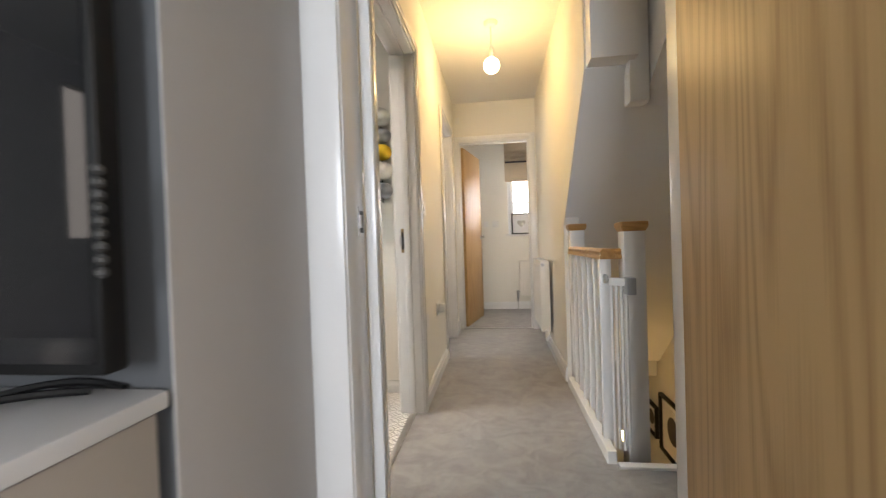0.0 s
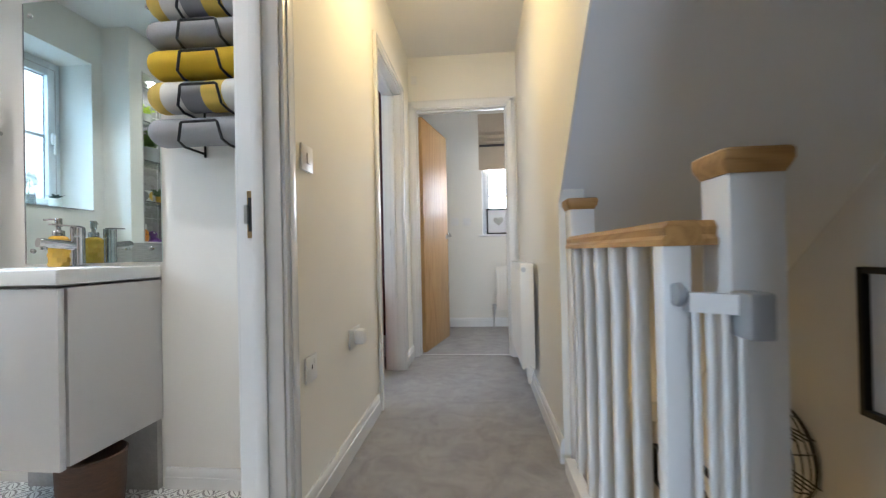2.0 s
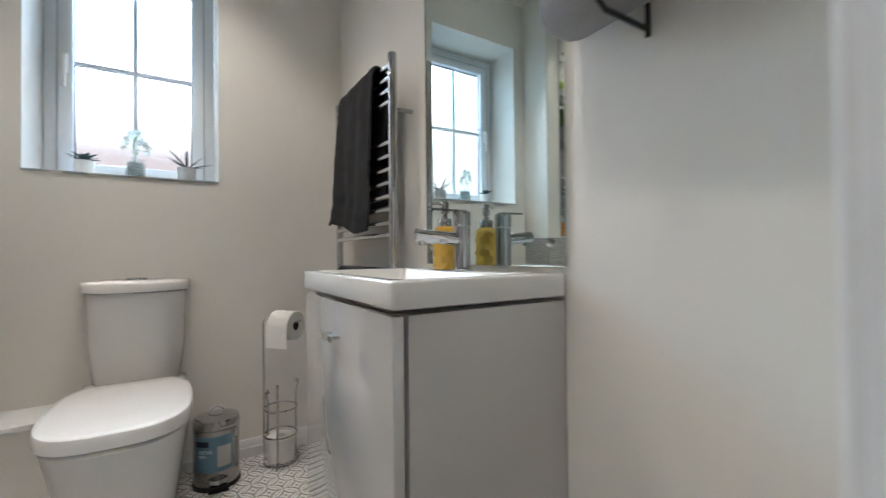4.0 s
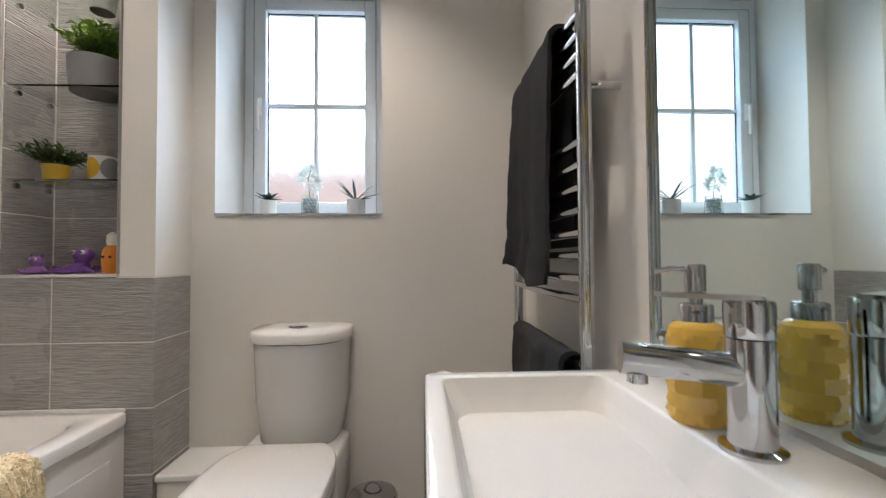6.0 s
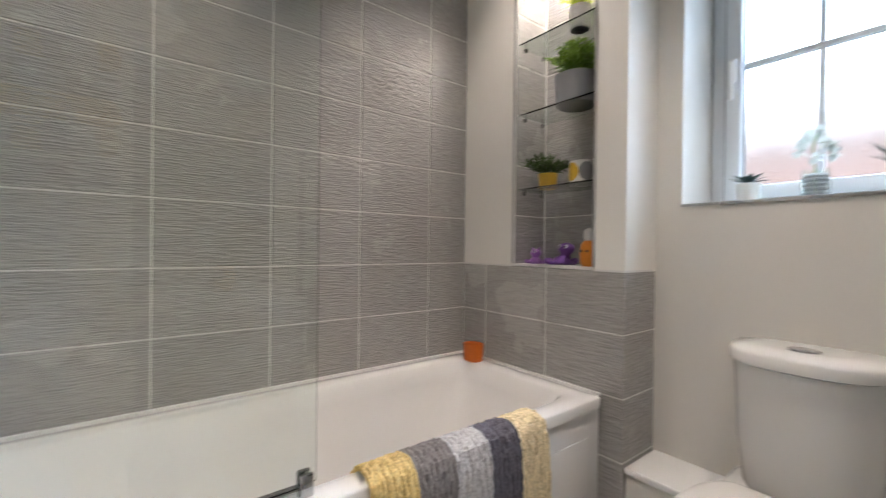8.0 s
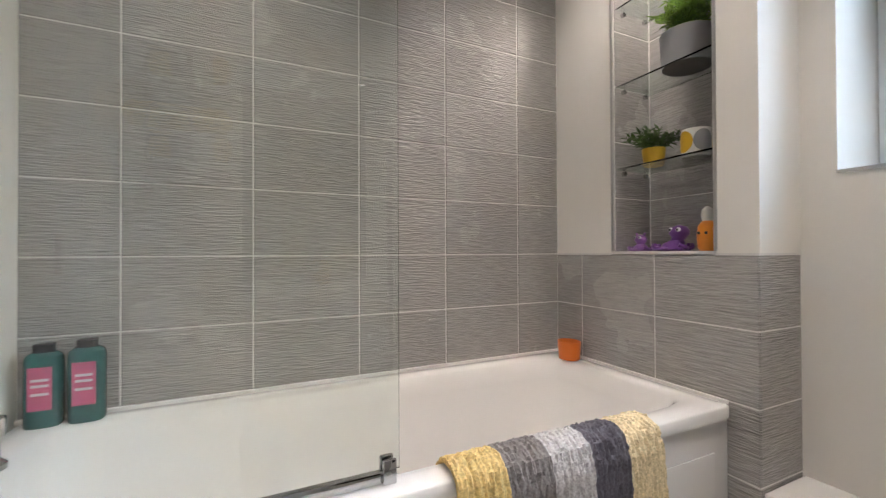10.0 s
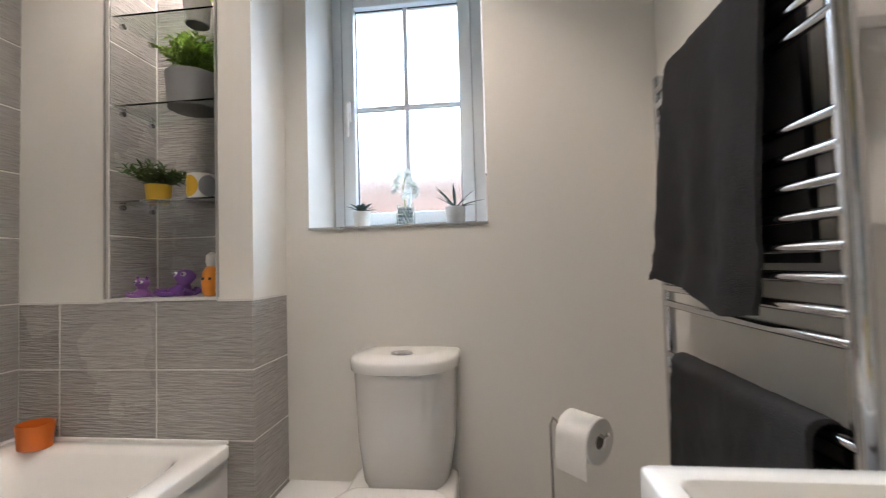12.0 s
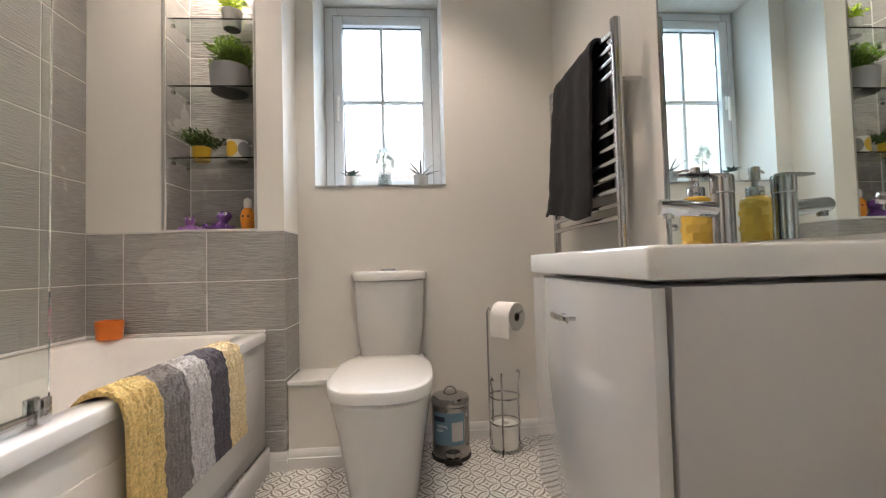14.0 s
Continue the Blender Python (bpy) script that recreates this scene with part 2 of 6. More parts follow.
M = {}
M["wall"] = material("wall_paint", (0.81, 0.785, 0.715), 0.85, vary=0.02, scale=1.5, fine=0.012, fine_scale=300, bump=0.12)
M["bathwall"] = material("bathroom_paint", (0.80, 0.778, 0.725), 0.5, vary=0.02, scale=1.5, fine=0.01, fine_scale=300, bump=0.1)
M["loungewall"] = material("lounge_paint", (0.44, 0.425, 0.41), 0.6, vary=0.03, scale=1.5, fine=0.012, fine_scale=300, bump=0.1)
M["soffit"] = material("soffit_paint", (0.80, 0.805, 0.81), 0.6, vary=0.02, scale=1.5, fine=0.012, fine_scale=300, bump=0.12)
M["charcoal"] = material("charcoal_wall", (0.10, 0.105, 0.11), 0.6, vary=0.05, scale=1.5, fine=0.02, fine_scale=300, bump=0.1)
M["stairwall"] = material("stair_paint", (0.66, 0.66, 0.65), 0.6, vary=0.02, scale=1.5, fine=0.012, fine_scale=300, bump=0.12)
M["ceiling"] = material("ceiling_paint", (0.83, 0.82, 0.79), 0.7, vary=0.02, scale=1.2, fine=0.01, fine_scale=260, bump=0.1)
M["gloss"] = material("white_gloss_paint", (0.80, 0.80, 0.79), 0.22, vary=0.02, scale=5, fine=0.008, fine_scale=60, bump=0.05)
M["carpet"] = carpet_material()
M["vinyl"] = vinyl_material()
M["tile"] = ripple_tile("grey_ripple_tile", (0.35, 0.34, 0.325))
M["grout"] = material("pale_grout", (0.70, 0.69, 0.66), 0.8, vary=0.05, scale=12)
M["oak"] = wood("light_oak_veneer", (0.50, 0.31, 0.135), (0.36, 0.20, 0.075), 0.45, 2)
M["oak"].node_tree.nodes["Principled BSDF"].inputs["Specular IOR Level"].default_value = 0.25
M["oak_pale"] = wood("pale_oak_veneer", (0.60, 0.395, 0.18), (0.40, 0.235, 0.09), 0.42, 2, 0.8)
M["pine"] = wood("golden_oak_veneer", (0.40, 0.185, 0.045), (0.27, 0.105, 0.022), 0.3, 2, coat=0.15)
M["rail_oak"] = wood("handrail_oak", (0.46, 0.26, 0.09), (0.33, 0.165, 0.05), 0.35, 1, 2.0)
M["cap_oak"] = wood("newel_cap_oak", (0.44, 0.25, 0.09), (0.30, 0.15, 0.045), 0.35, 0, 2.0)
M["chrome"] = material("chrome", (0.57, 0.57, 0.575), 0.06, 1.0, vary=0.02)
M["steel"] = material("brushed_steel", (0.55, 0.54, 0.53), 0.28, 1.0, vary=0.06, fine=0.05, fine_scale=200)
M["brass"] = material("dull_brass", (0.42, 0.30, 0.16), 0.35, 1.0, vary=0.1)
M["bin_steel"] = material("polished_steel", (0.42, 0.41, 0.40), 0.14, 1.0, vary=0.05)
M["dark"] = material("dark_recess", (0.02, 0.02, 0.02), 0.5, vary=0.1)
M["ceramic"] = material("white_ceramic", (0.79, 0.78, 0.75), 0.08, vary=0.01, scale=3, coat=0.4)
M["acrylic"] = material("white_acrylic", (0.81, 0.80, 0.78), 0.12, vary=0.01, scale=3, coat=0.3)
# white board; the shade on its front is put into a darker base
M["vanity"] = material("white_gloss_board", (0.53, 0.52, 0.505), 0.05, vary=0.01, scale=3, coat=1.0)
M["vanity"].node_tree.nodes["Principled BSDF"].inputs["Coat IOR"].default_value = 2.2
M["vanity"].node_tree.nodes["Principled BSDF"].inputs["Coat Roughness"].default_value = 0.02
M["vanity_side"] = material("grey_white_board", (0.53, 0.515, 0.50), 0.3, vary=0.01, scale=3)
M["upvc"] = material("white_upvc", (0.80, 0.83, 0.85), 0.25, vary=0.015)
M["plastic"] = material("white_plastic", (0.78, 0.77, 0.74), 0.35, vary=0.02)
M["radiator"] = material("radiator_enamel", (0.78, 0.75, 0.69), 0.3, vary=0.02)
M["grey_plastic"] = material("grey_plastic", (0.33, 0.34, 0.35), 0.4, vary=0.05)
M["black"] = material("black_frame", (0.008, 0.008, 0.008), 0.5, vary=0.1)
M["black"].node_tree.nodes["Principled BSDF"].inputs["Specular IOR Level"].default_value = 0.25
M["bead"] = material("dull_bead", (0.05, 0.05, 0.048), 0.6, vary=0.2, scale=60)
M["wire"] = material("black_wire", (0.015, 0.015, 0.015), 0.4, 0.3, vary=0.1)
M["paper"] = material("print_paper", (0.72, 0.72, 0.74), 0.6, vary=0.02)
M["record"] = material("dark_print", (0.035, 0.025, 0.022), 0.5, vary=0.2, scale=60)
M["tissue"] = material("tissue_paper", (0.84, 0.83, 0.80), 0.95, vary=0.03, scale=40, fine=0.05, fine_scale=300, bump=0.4)
M["towel_dark"] = material("charcoal_towel", (0.040, 0.040, 0.042), 0.97, vary=0.25, scale=9, fine=0.4, fine_scale=380, bump=1.0)
M["towel_dark"].node_tree.nodes["Principled BSDF"].inputs["Specular IOR Level"].default_value = 0.15
M["towel_grey"] = material("grey_towel", (0.33, 0.33, 0.34), 0.97, vary=0.1, scale=9, fine=0.15, fine_scale=300, bump=1.0)
M["towel_yellow"] = material("mustard_towel", (0.62, 0.41, 0.02), 0.97, vary=0.1, scale=9, fine=0.12, fine_scale=300, bump=1.0)
M["towel_stripe"] = striped("striped_towel", [(0.62, 0.44, 0.10), (0.62, 0.60, 0.56), (0.24, 0.24, 0.25), (0.60, 0.42, 0.08), (0.66, 0.65, 0.62)],
                            0, 0.075, -0.77, 300, 0.8, fine=0.12)
M["mat"] = striped("bath_mat_weave", [(0.70, 0.58, 0.36), (0.10, 0.095, 0.115), (0.50, 0.49, 0.49), (0.20, 0.185, 0.18), (0.64, 0.48, 0.20)],
                   0, 0.107, -1.70, 170, 1.0, fine=0.75)
M["soap"] = material("mustard_soap_ceramic", (0.62, 0.38, 0.06), 0.18, vary=0.05, coat=0.4)
M["pot_white"] = material("white_pot", (0.72, 0.71, 0.67), 0.4, vary=0.05)
M["pot_grey"] = material("grey_pot", (0.27, 0.275, 0.28), 0.6, vary=0.05)
M["pot_concrete"] = material("concrete_pot", (0.42, 0.41, 0.39), 0.8, vary=0.1, scale=30, fine=0.1)
M["pot_yellow"] = material("mustard_pot", (0.60, 0.37, 0.03), 0.4, vary=0.05)
M["leaf"] = leafy("green_leaf", (0.13, 0.215, 0.035))
M["leaf_mid"] = leafy("deep_green_leaf", (0.05, 0.095, 0.022))
M["leaf_bright"] = leafy("lime_leaf", (0.40, 0.52, 0.04))
M["leaf_dark"] = leafy("dark_leaf", (0.018, 0.030, 0.024))
M["petal"] = material("white_petal", (0.70, 0.73, 0.68), 0.6, vary=0.12, scale=40)
nt = M["petal"].node_tree
tl = nt.nodes.new("ShaderNodeBsdfTranslucent")
tl.inputs[0].default_value = (0.85, 0.88, 0.82, 1)
mx_ = nt.nodes.new("ShaderNodeMixShader")
mx_.inputs[0].default_value = 0.2
nt.links.new(nt.nodes["Principled BSDF"].outputs[0], mx_.inputs[1])
nt.links.new(tl.outputs[0], mx_.inputs[2])
nt.links.new(mx_.outputs[0], nt.nodes["Material Output"].inputs["Surface"])
M["orange"] = material("orange_plastic", (0.62, 0.14, 0.012), 0.3, vary=0.05)
M["purple"] = material("purple_rubber", (0.17, 0.06, 0.29), 0.35, vary=0.2, scale=30)
M["lilac"] = material("lilac_rubber", (0.30, 0.13, 0.40), 0.35, vary=0.2, scale=30)
M["toy_orange"] = material("orange_rubber", (0.75, 0.25, 0.02), 0.35, vary=0.1, scale=30)
M["basket"] = material("brown_wicker", (0.085, 0.040, 0.020), 0.6, vary=0.35, scale=25, fine=0.3, fine_scale=90, bump=1.0, stretch=(1, 1, 4))
M["screen"] = material("tv_screen", (0.004, 0.0045, 0.006), 0.04, vary=0.05)
M["screen"].node_tree.nodes["Principled BSDF"].inputs["Specular IOR Level"].default_value = 0.6
# greige with the body's shade put into a darker base
M["tv_cabinet"] = material("shaded_greige_cabinet", (0.36, 0.325, 0.29), 0.22, vary=0.03, scale=4, fine=0.02, fine_scale=200)
# top lightened in colour for the window's reflection on it
M["cabinet_top"] = material("reflection_pale_top", (0.56, 0.565, 0.57), 0.2, vary=0.03, scale=4)
M["cardboard"] = material("shaded_core_card", (0.05, 0.04, 0.032), 0.9, vary=0.1)
M["blind"] = material("blind_linen", (0.50, 0.41, 0.30), 0.9, vary=0.05, scale=8, fine=0.08, fine_scale=400, bump=0.5)
M["curtain"] = material("dark_floral_curtain", (0.10, 0.035, 0.045), 0.9, vary=0.9, scale=18)
M["pink"] = material("pink_cover", (0.62, 0.20, 0.22), 0.9, vary=0.1)
M["brick"] = material("pale_red_brick", (0.72, 0.57, 0.54), 0.9, vary=0.2, scale=2)
M["roof"] = material("grey_roof", (0.12, 0.11, 0.11), 0.9, vary=0.2)
M["ground"] = material("ground_grass", (0.06, 0.08, 0.03), 0.95, vary=0.4, scale=0.4)
M["mirror"] = material("mirror_silver", (0.78, 0.885, 0.885), 0.0, 1.0, vary=0.0)
for node in M["mirror"].node_tree.nodes:
    if node.type == "BSDF_PRINCIPLED":
        for link in list(node.inputs["Roughness"].links):
            M["mirror"].node_tree.links.remove(link)
        node.inputs["Roughness"].default_value = 0.01
M["frost"] = glass("frosted_glass", 0.22, (0.97, 0.985, 1.0))
M["glass"] = glass("clear_glass", 0.0, (0.93, 0.98, 0.96))
M["glass_edge"] = glass("green_glass", 0.0, (0.88, 0.955, 0.93))
M["bulb"] = emitter("lit_bulb", (1.0, 0.80, 0.42), 14)
M["spot"] = emitter("lit_downlight", (1.0, 0.93, 0.82), 30)
M["label_blue"] = material("blue_label", (0.13, 0.24, 0.32), 0.4, vary=0.1)
M["label_navy"] = material("navy_label", (0.015, 0.02, 0.05), 0.4)
M["label_white"] = material("white_label", (0.7, 0.72, 0.74), 0.5)
M["bottle_green"] = material("teal_bottle", (0.02, 0.10, 0.095), 0.25, vary=0.1)
M["label_pink"] = material("pink_label", (0.55, 0.12, 0.22), 0.4, vary=0.2, scale=40)


# ---------- builders ----------
ORIGIN = {}


def thing(name, label, category, at=(0, 0, 0), group="", turn=0):
    ob = new(name)
    ob.empty_display_size = 0.05
    ob.matrix_world = pose(*at, 0, 0, turn)
    ORIGIN[name if ob.name == name else ob.name] = (Vector(at), turn)
    return tagged(ob, label, category, group)


def part(name, bm, mat, parent=None, label="", smooth=True, local=False, angle=29):
    """Links a bmesh as one mesh object. Coordinates are the world's unless local; under a turned thing use local."""
    me = bpy.data.meshes.new(name)
    at = Vector((0, 0, 0))
    if parent is not None and not local:
        at = ORIGIN[parent.name][0]
        bmesh.ops.translate(bm, verts=bm.verts, vec=-at)
    bm.normal_update()
    bm.to_mesh(me)
    bm.free()
    if smooth:
        for p in me.polygons:
            p.use_smooth = True
        me.set_sharp_from_angle(angle=radians(angle))
    me.materials.append(mat)
    ob = new(name, me)
    if parent is not None:
        ob.parent = parent
        ORIGIN[ob.name] = (ORIGIN[parent.name][0], 0)
    else:
        ORIGIN[ob.name] = (Vector((0, 0, 0)), 0)
    if label:
        ob["label"] = label
    return ob


def box(bm, x0, y0, z0, x1, y1, z1, r=0.0, seg=2):
    vs = [bm.verts.new((x, y, z)) for x in (x0, x1) for y in (y0, y1) for z in (z0, z1)]
    fs = [(0, 1, 3, 2), (4, 6, 7, 5), (0, 4, 5, 1), (2, 3, 7, 6), (0, 2, 6, 4), (1, 5, 7, 3)]
    faces = [bm.faces.new([vs[i] for i in f]) for f in fs]
    if r > 0:
        edges = {e for f in faces for e in f.edges}
        bmesh.ops.bevel(bm, geom=list(edges), offset=r, segments=seg, profile=0.5, affect="EDGES")
    return bm


def boxed(x0, y0, z0, x1, y1, z1, r=0.0, seg=2):
    return box(bmesh.new(), x0, y0, z0, x1, y1, z1, r, seg)


def poly_prism(bm, pts, axis, a, b):
    """Extrudes a polygon of 2D points along an axis from a to b."""
    def put(p, h):
        q = list(p)
        q.insert(axis, h)
        return bm.verts.new(q)
    lo = [put(p, a) for p in pts]
    hi = [put(p, b) for p in pts]
    bm.faces.new(lo)
    bm.faces.new(hi[::-1])
    for i in range(len(pts)):
        j = (i + 1) % len(pts)
        bm.faces.new((lo[j], lo[i], hi[i], hi[j]))
    bmesh.ops.recalc_face_normals(bm, faces=bm.faces)
    return bm


def rings(bm, loops, cap0=True, cap1=True, closed=True):
    """Skins a list of point loops of equal length."""
    made = [[bm.verts.new(p) for p in loop] for loop in loops]
    n = len(made[0])
    for a, b in zip(made, made[1:]):
        for i in range(n if closed else n - 1):
            j = (i + 1) % n
            bm.faces.new((a[i], a[j], b[j], b[i]))
    if cap0:
        bm.faces.new(made[0][::-1])
    if cap1:
        bm.faces.new(made[-1])
    bmesh.ops.recalc_face_normals(bm, faces=bm.faces)
    return bm


def oval(cx, cy, hx, hy, z, power=2.0, n=40):
    """A superellipse loop; a higher power is squarer."""
    out = []
    for i in range(n):
        a = 2 * math.pi * i / n
        c, s = math.cos(a), math.sin(a)
        out.append((cx + hx * math.copysign(abs(c) ** (2 / power), c), cy + hy * math.copysign(abs(s) ** (2 / power), s), z))
    return out


def rrect(cx, cy, hx, hy, rad, z, n=7):
    """A loop round a rectangle with rounded corners."""
    out = []
    for sx, sy, a0 in ((1, 1, 0), (-1, 1, 90), (-1, -1, 180), (1, -1, 270)):
        for i in range(n + 1):
            a = radians(a0 + 90 * i / n)
            out.append((cx + sx * (hx - rad) + rad * math.cos(a), cy + sy * (hy - rad) + rad * math.sin(a), z))
    return out


def lathe(bm, cx, cy, profile, n=24):
    """Turns (radius, z) pairs round an upright axis."""
    return rings(bm, [[(cx + r * math.cos(2 * math.pi * i / n), cy + r * math.sin(2 * math.pi * i / n), z) for i in range(n)] for r, z in profile])


def tube(bm, pts, r, n=14):
    """A round bar along a path."""
    pts = [Vector(p) for p in pts]
    loops = []
    up = None
    for i, p in enumerate(pts):
        d = (pts[min(i + 1, len(pts) - 1)] - pts[max(i - 1, 0)]).normalized()
        if up is None:
            up = Vector((0, 0, 1)) if abs(d.z) < 0.9 else Vector((1, 0, 0))
        side = d.cross(up)
        side.normalize()
        up = side.cross(d).normalized()
        loops.append([p + r * (math.cos(2 * math.pi * k / n) * side + math.sin(2 * math.pi * k / n) * up) for k in range(n)])
    return rings(bm, loops)


def arc(c, r, a0, a1, n, plane="xy"):
    out = []
    for i in range(n + 1):
        a = radians(a0 + (a1 - a0) * i / n)
        u, v = r * math.cos(a), r * math.sin(a)
        out.append({"xy": (c[0] + u, c[1] + v, c[2]), "xz": (c[0] + u, c[1], c[2] + v), "yz": (c[0], c[1] + u, c[2] + v)}[plane])
    return out


def structure(name, bm, mat, label="", smooth=False):
    return tagged(part(name, bm, mat, None, label, smooth), kind="structure")


def multi(boxes, r=0.0):
    bm = bmesh.new()
    for b in boxes:
        box(bm, *b, r)
    return bm


# ---------- large structure ----------
CEIL = 2.49
HX, BX = -0.178, -0.300        # hall and bathroom faces of the wall between them
WX = -2.232                    # window wall of the bathroom
SY, NY = 1.412, 3.419          # tiled wall and mirror wall of the bathroom
HEAD = 2.03
FARY = 5.36                    # end wall of the hall
RX = 0.71                      # stair wall of the hall

structure("floor_hall", multi([(-2.45, 3.52, -0.2, 0.74, 6.84, 0.0), (HX - 0.06, 1.31, -0.2, 0.74, 3.52, 0.0),
                               (0.74, 1.31, -0.2, 1.95, 2.62, 0.0), (0.74, 5.36, -0.2, 1.95, 6.84, 0.0)]), M["carpet"], "grey cut-pile carpet")
structure("floor_lounge", boxed(-3.0, -2.7, -0.2, 2.2, 1.31, -0.001), M["carpet"], "grey carpet")
structure("floor_bathroom", boxed(WX - 0.3, SY - 0.1, -0.2, HX - 0.06, NY + 0.1, 0.002), M["vinyl"], "white vinyl floor with grey leaf pattern")
structure("ceiling", multi([(-2.55, 1.31, CEIL, 1.95, 6.85, CEIL + 0.2), (-3.0, -2.7, CEIL, 2.2, 1.31, CEIL + 0.2)]), M["ceiling"])

# wall between hall and bathroom / bedroom, with its two door openings
structure("wall_hall_west", multi([(BX, 1.36, 0, HX, 2.277, CEIL), (BX, 2.277, HEAD + 0.03, HX, 3.12, CEIL), (BX, 3.12, 0, HX, 4.22, CEIL),
                                   (BX, 4.22, HEAD + 0.03, HX, 4.98, CEIL), (BX, 4.98, 0, HX, FARY, CEIL)]), M["wall"], "cream-white painted wall")
structure("wall_hall_end", multi([(-2.45, FARY, 0, -0.15, FARY + 0.1, CEIL), (-0.15, FARY, HEAD + 0.05, 0.655, FARY + 0.1, CEIL),
                                  (0.655, FARY, 0, 1.95, FARY + 0.1, CEIL)]), M["wall"], "cream-white painted wall")
bm = poly_prism(bmesh.new(), [(FARY, 0), (FARY, CEIL), (3.66, CEIL), (3.66, 0)], 0, RX, RX + 0.1)
poly_prism(bm, [(3.66, CEIL), (2.91, CEIL), (2.91, 1.79), (3.66, 1.055)], 0, RX, RX + 0.008)
structure("wall_hall_east", bm, M["wall"], "cream-white wall with a raking edge over the stairs")

# far room
structure("wall_far_room", multi([(-0.9, 6.72, 0, 0.43, 6.86, CEIL), (0.43, 6.72, 0, 1.13, 6.86, 1.04), (0.43, 6.72, 2.28, 1.13, 6.86, CEIL),
                                  (1.13, 6.72, 0, 1.95, 6.86, CEIL), (1.85, 5.46, 0, 1.95, 6.72, CEIL)]), M["wall"])
structure("wall_bedroom", multi([(-0.9, 5.46, 0, -0.8, 6.72, CEIL), (-2.55, 3.52, 0, -2.45, 5.36, CEIL)]), M["wall"])

# bathroom walls
structure("wall_bathroom_north", boxed(-2.55, NY, 0, BX, NY + 0.1, CEIL), M["bathwall"], "off-white painted wall")
structure("wall_bathroom_window", multi([(WX - 0.3, SY - 0.1, 0, WX, 2.269, CEIL), (WX - 0.3, 2.269, 0, WX, 2.877, 1.191),
                                         (WX - 0.3, 2.269, 2.2, WX, 2.877, CEIL), (WX - 0.3, 2.877, 0, WX, NY, CEIL)]), M["bathwall"], "off-white painted wall with a window")
structure("wall_bathroom_south", boxed(-2.55, 1.36, 0, BX, SY - 0.0022, CEIL), M["grout"], "tiled bath wall with pale grout")
structure("wall_boxing", multi([(WX, SY - 0.002, 0.972, -2.03, 1.706, CEIL), (WX, 2.076, 0.972, -2.03, 2.187, CEIL),
                                (WX, 1.706, 2.22, -2.03, 2.076, CEIL)]), M["bathwall"], "boxed-out wall with a lit niche")
structure("wall_boxing_base", boxed(WX, SY - 0.002, 0, -2.0277, 2.1848, 0.972), M["grout"], "tiled boxed-out wall with pale grout")
structure("trim_niche_grout", multi([(WX + 0.001, 1.706, 0.975, -2.2227, 2.076, 2.219), (-2.2227, 1.706, 0.975, -2.033, 1.7153, 2.219), (-2.2227, 2.0667, 0.975, -2.033, 2.076, 2.219)]), M["grout"], "pale grout of the tiled niche")
structure("wall_ledge", boxed(WX, 2.19, 0, -2.045, 2.47, 0.335), M["bathwall"], "low boxed pipe ledge")
structure("trim_ledge_top", boxed(WX, 2.19, 0.335, -2.03, 2.47, 0.356, 0.005), M["gloss"])

# lounge shell and the way out of it
structure("wall_television", boxed(-3.0, 1.306, 0, -0.1765, 1.36, CEIL), M["charcoal"], "dark grey wall behind the television")
structure("wall_lounge_north", multi([(-0.19, 1.72, 0, -0.11, 1.84, CEIL), (-0.11, 1.72, HEAD + 0.03, 0.705, 1.84, CEIL),
                                      (0.705, 1.72, 0, 1.95, 1.84, CEIL), (0.80, 1.36, 0, 0.90, 1.72, CEIL), (0.9, 1.31, 0, 2.2, 1.36, CEIL)]), M["loungewall"], "greige painted wall")
structure("wall_lounge_corner", multi([(-0.1755, 1.303, 0, -0.172, 1.362, CEIL), (-0.192, 1.362, 0, -0.172, 1.72, CEIL)]), M["loungewall"], "greige painted wall return")
# the opening at y = -2.7 is added for the back fill lamp
structure("wall_lounge_sides", multi([(-3.1, -2.7, 0, -3.0, -1.42, CEIL), (-3.1, -1.42, 0, -3.0, -1.14, 1.1), (-3.1, -1.42, 2.3, -3.0, -1.14, CEIL), (-3.1, -1.14, 0, -3.0, 1.31, CEIL), (2.2, -2.7, 0, 2.3, -1.8, CEIL), (2.2, -1.8, 0, 2.3, 0.6, 0.75), (2.2, -1.8, 2.15, 2.3, 0.6, CEIL), (2.2, 0.6, 0, 2.3, 1.31, CEIL),
                                      (-3.0, -2.8, 0, -0.42, -2.7, CEIL), (1.12, -2.8, 0, 2.2, -2.7, CEIL), (-0.42, -2.8, 0, 1.12, -2.7, 0.93), (-0.42, -2.8, 2.17, 1.12, -2.7, CEIL)]), M["loungewall"])

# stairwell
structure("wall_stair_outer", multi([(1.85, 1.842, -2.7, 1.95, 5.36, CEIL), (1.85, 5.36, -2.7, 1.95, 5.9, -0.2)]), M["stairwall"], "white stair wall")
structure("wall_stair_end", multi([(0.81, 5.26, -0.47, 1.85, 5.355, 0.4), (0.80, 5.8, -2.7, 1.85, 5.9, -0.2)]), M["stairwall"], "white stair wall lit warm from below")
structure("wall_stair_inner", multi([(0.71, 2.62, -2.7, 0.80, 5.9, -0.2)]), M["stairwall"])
structure("floor_lower_hall", boxed(0.7, 2.6, -2.8, 1.95, 5.9, -2.7), M["carpet"])
bm = poly_prism(bmesh.new(), [(2.91, 1.79), (5.2, -0.30), (5.2, -0.12), (2.91, 2.0)], 0, RX + 0.0085, 1.85)
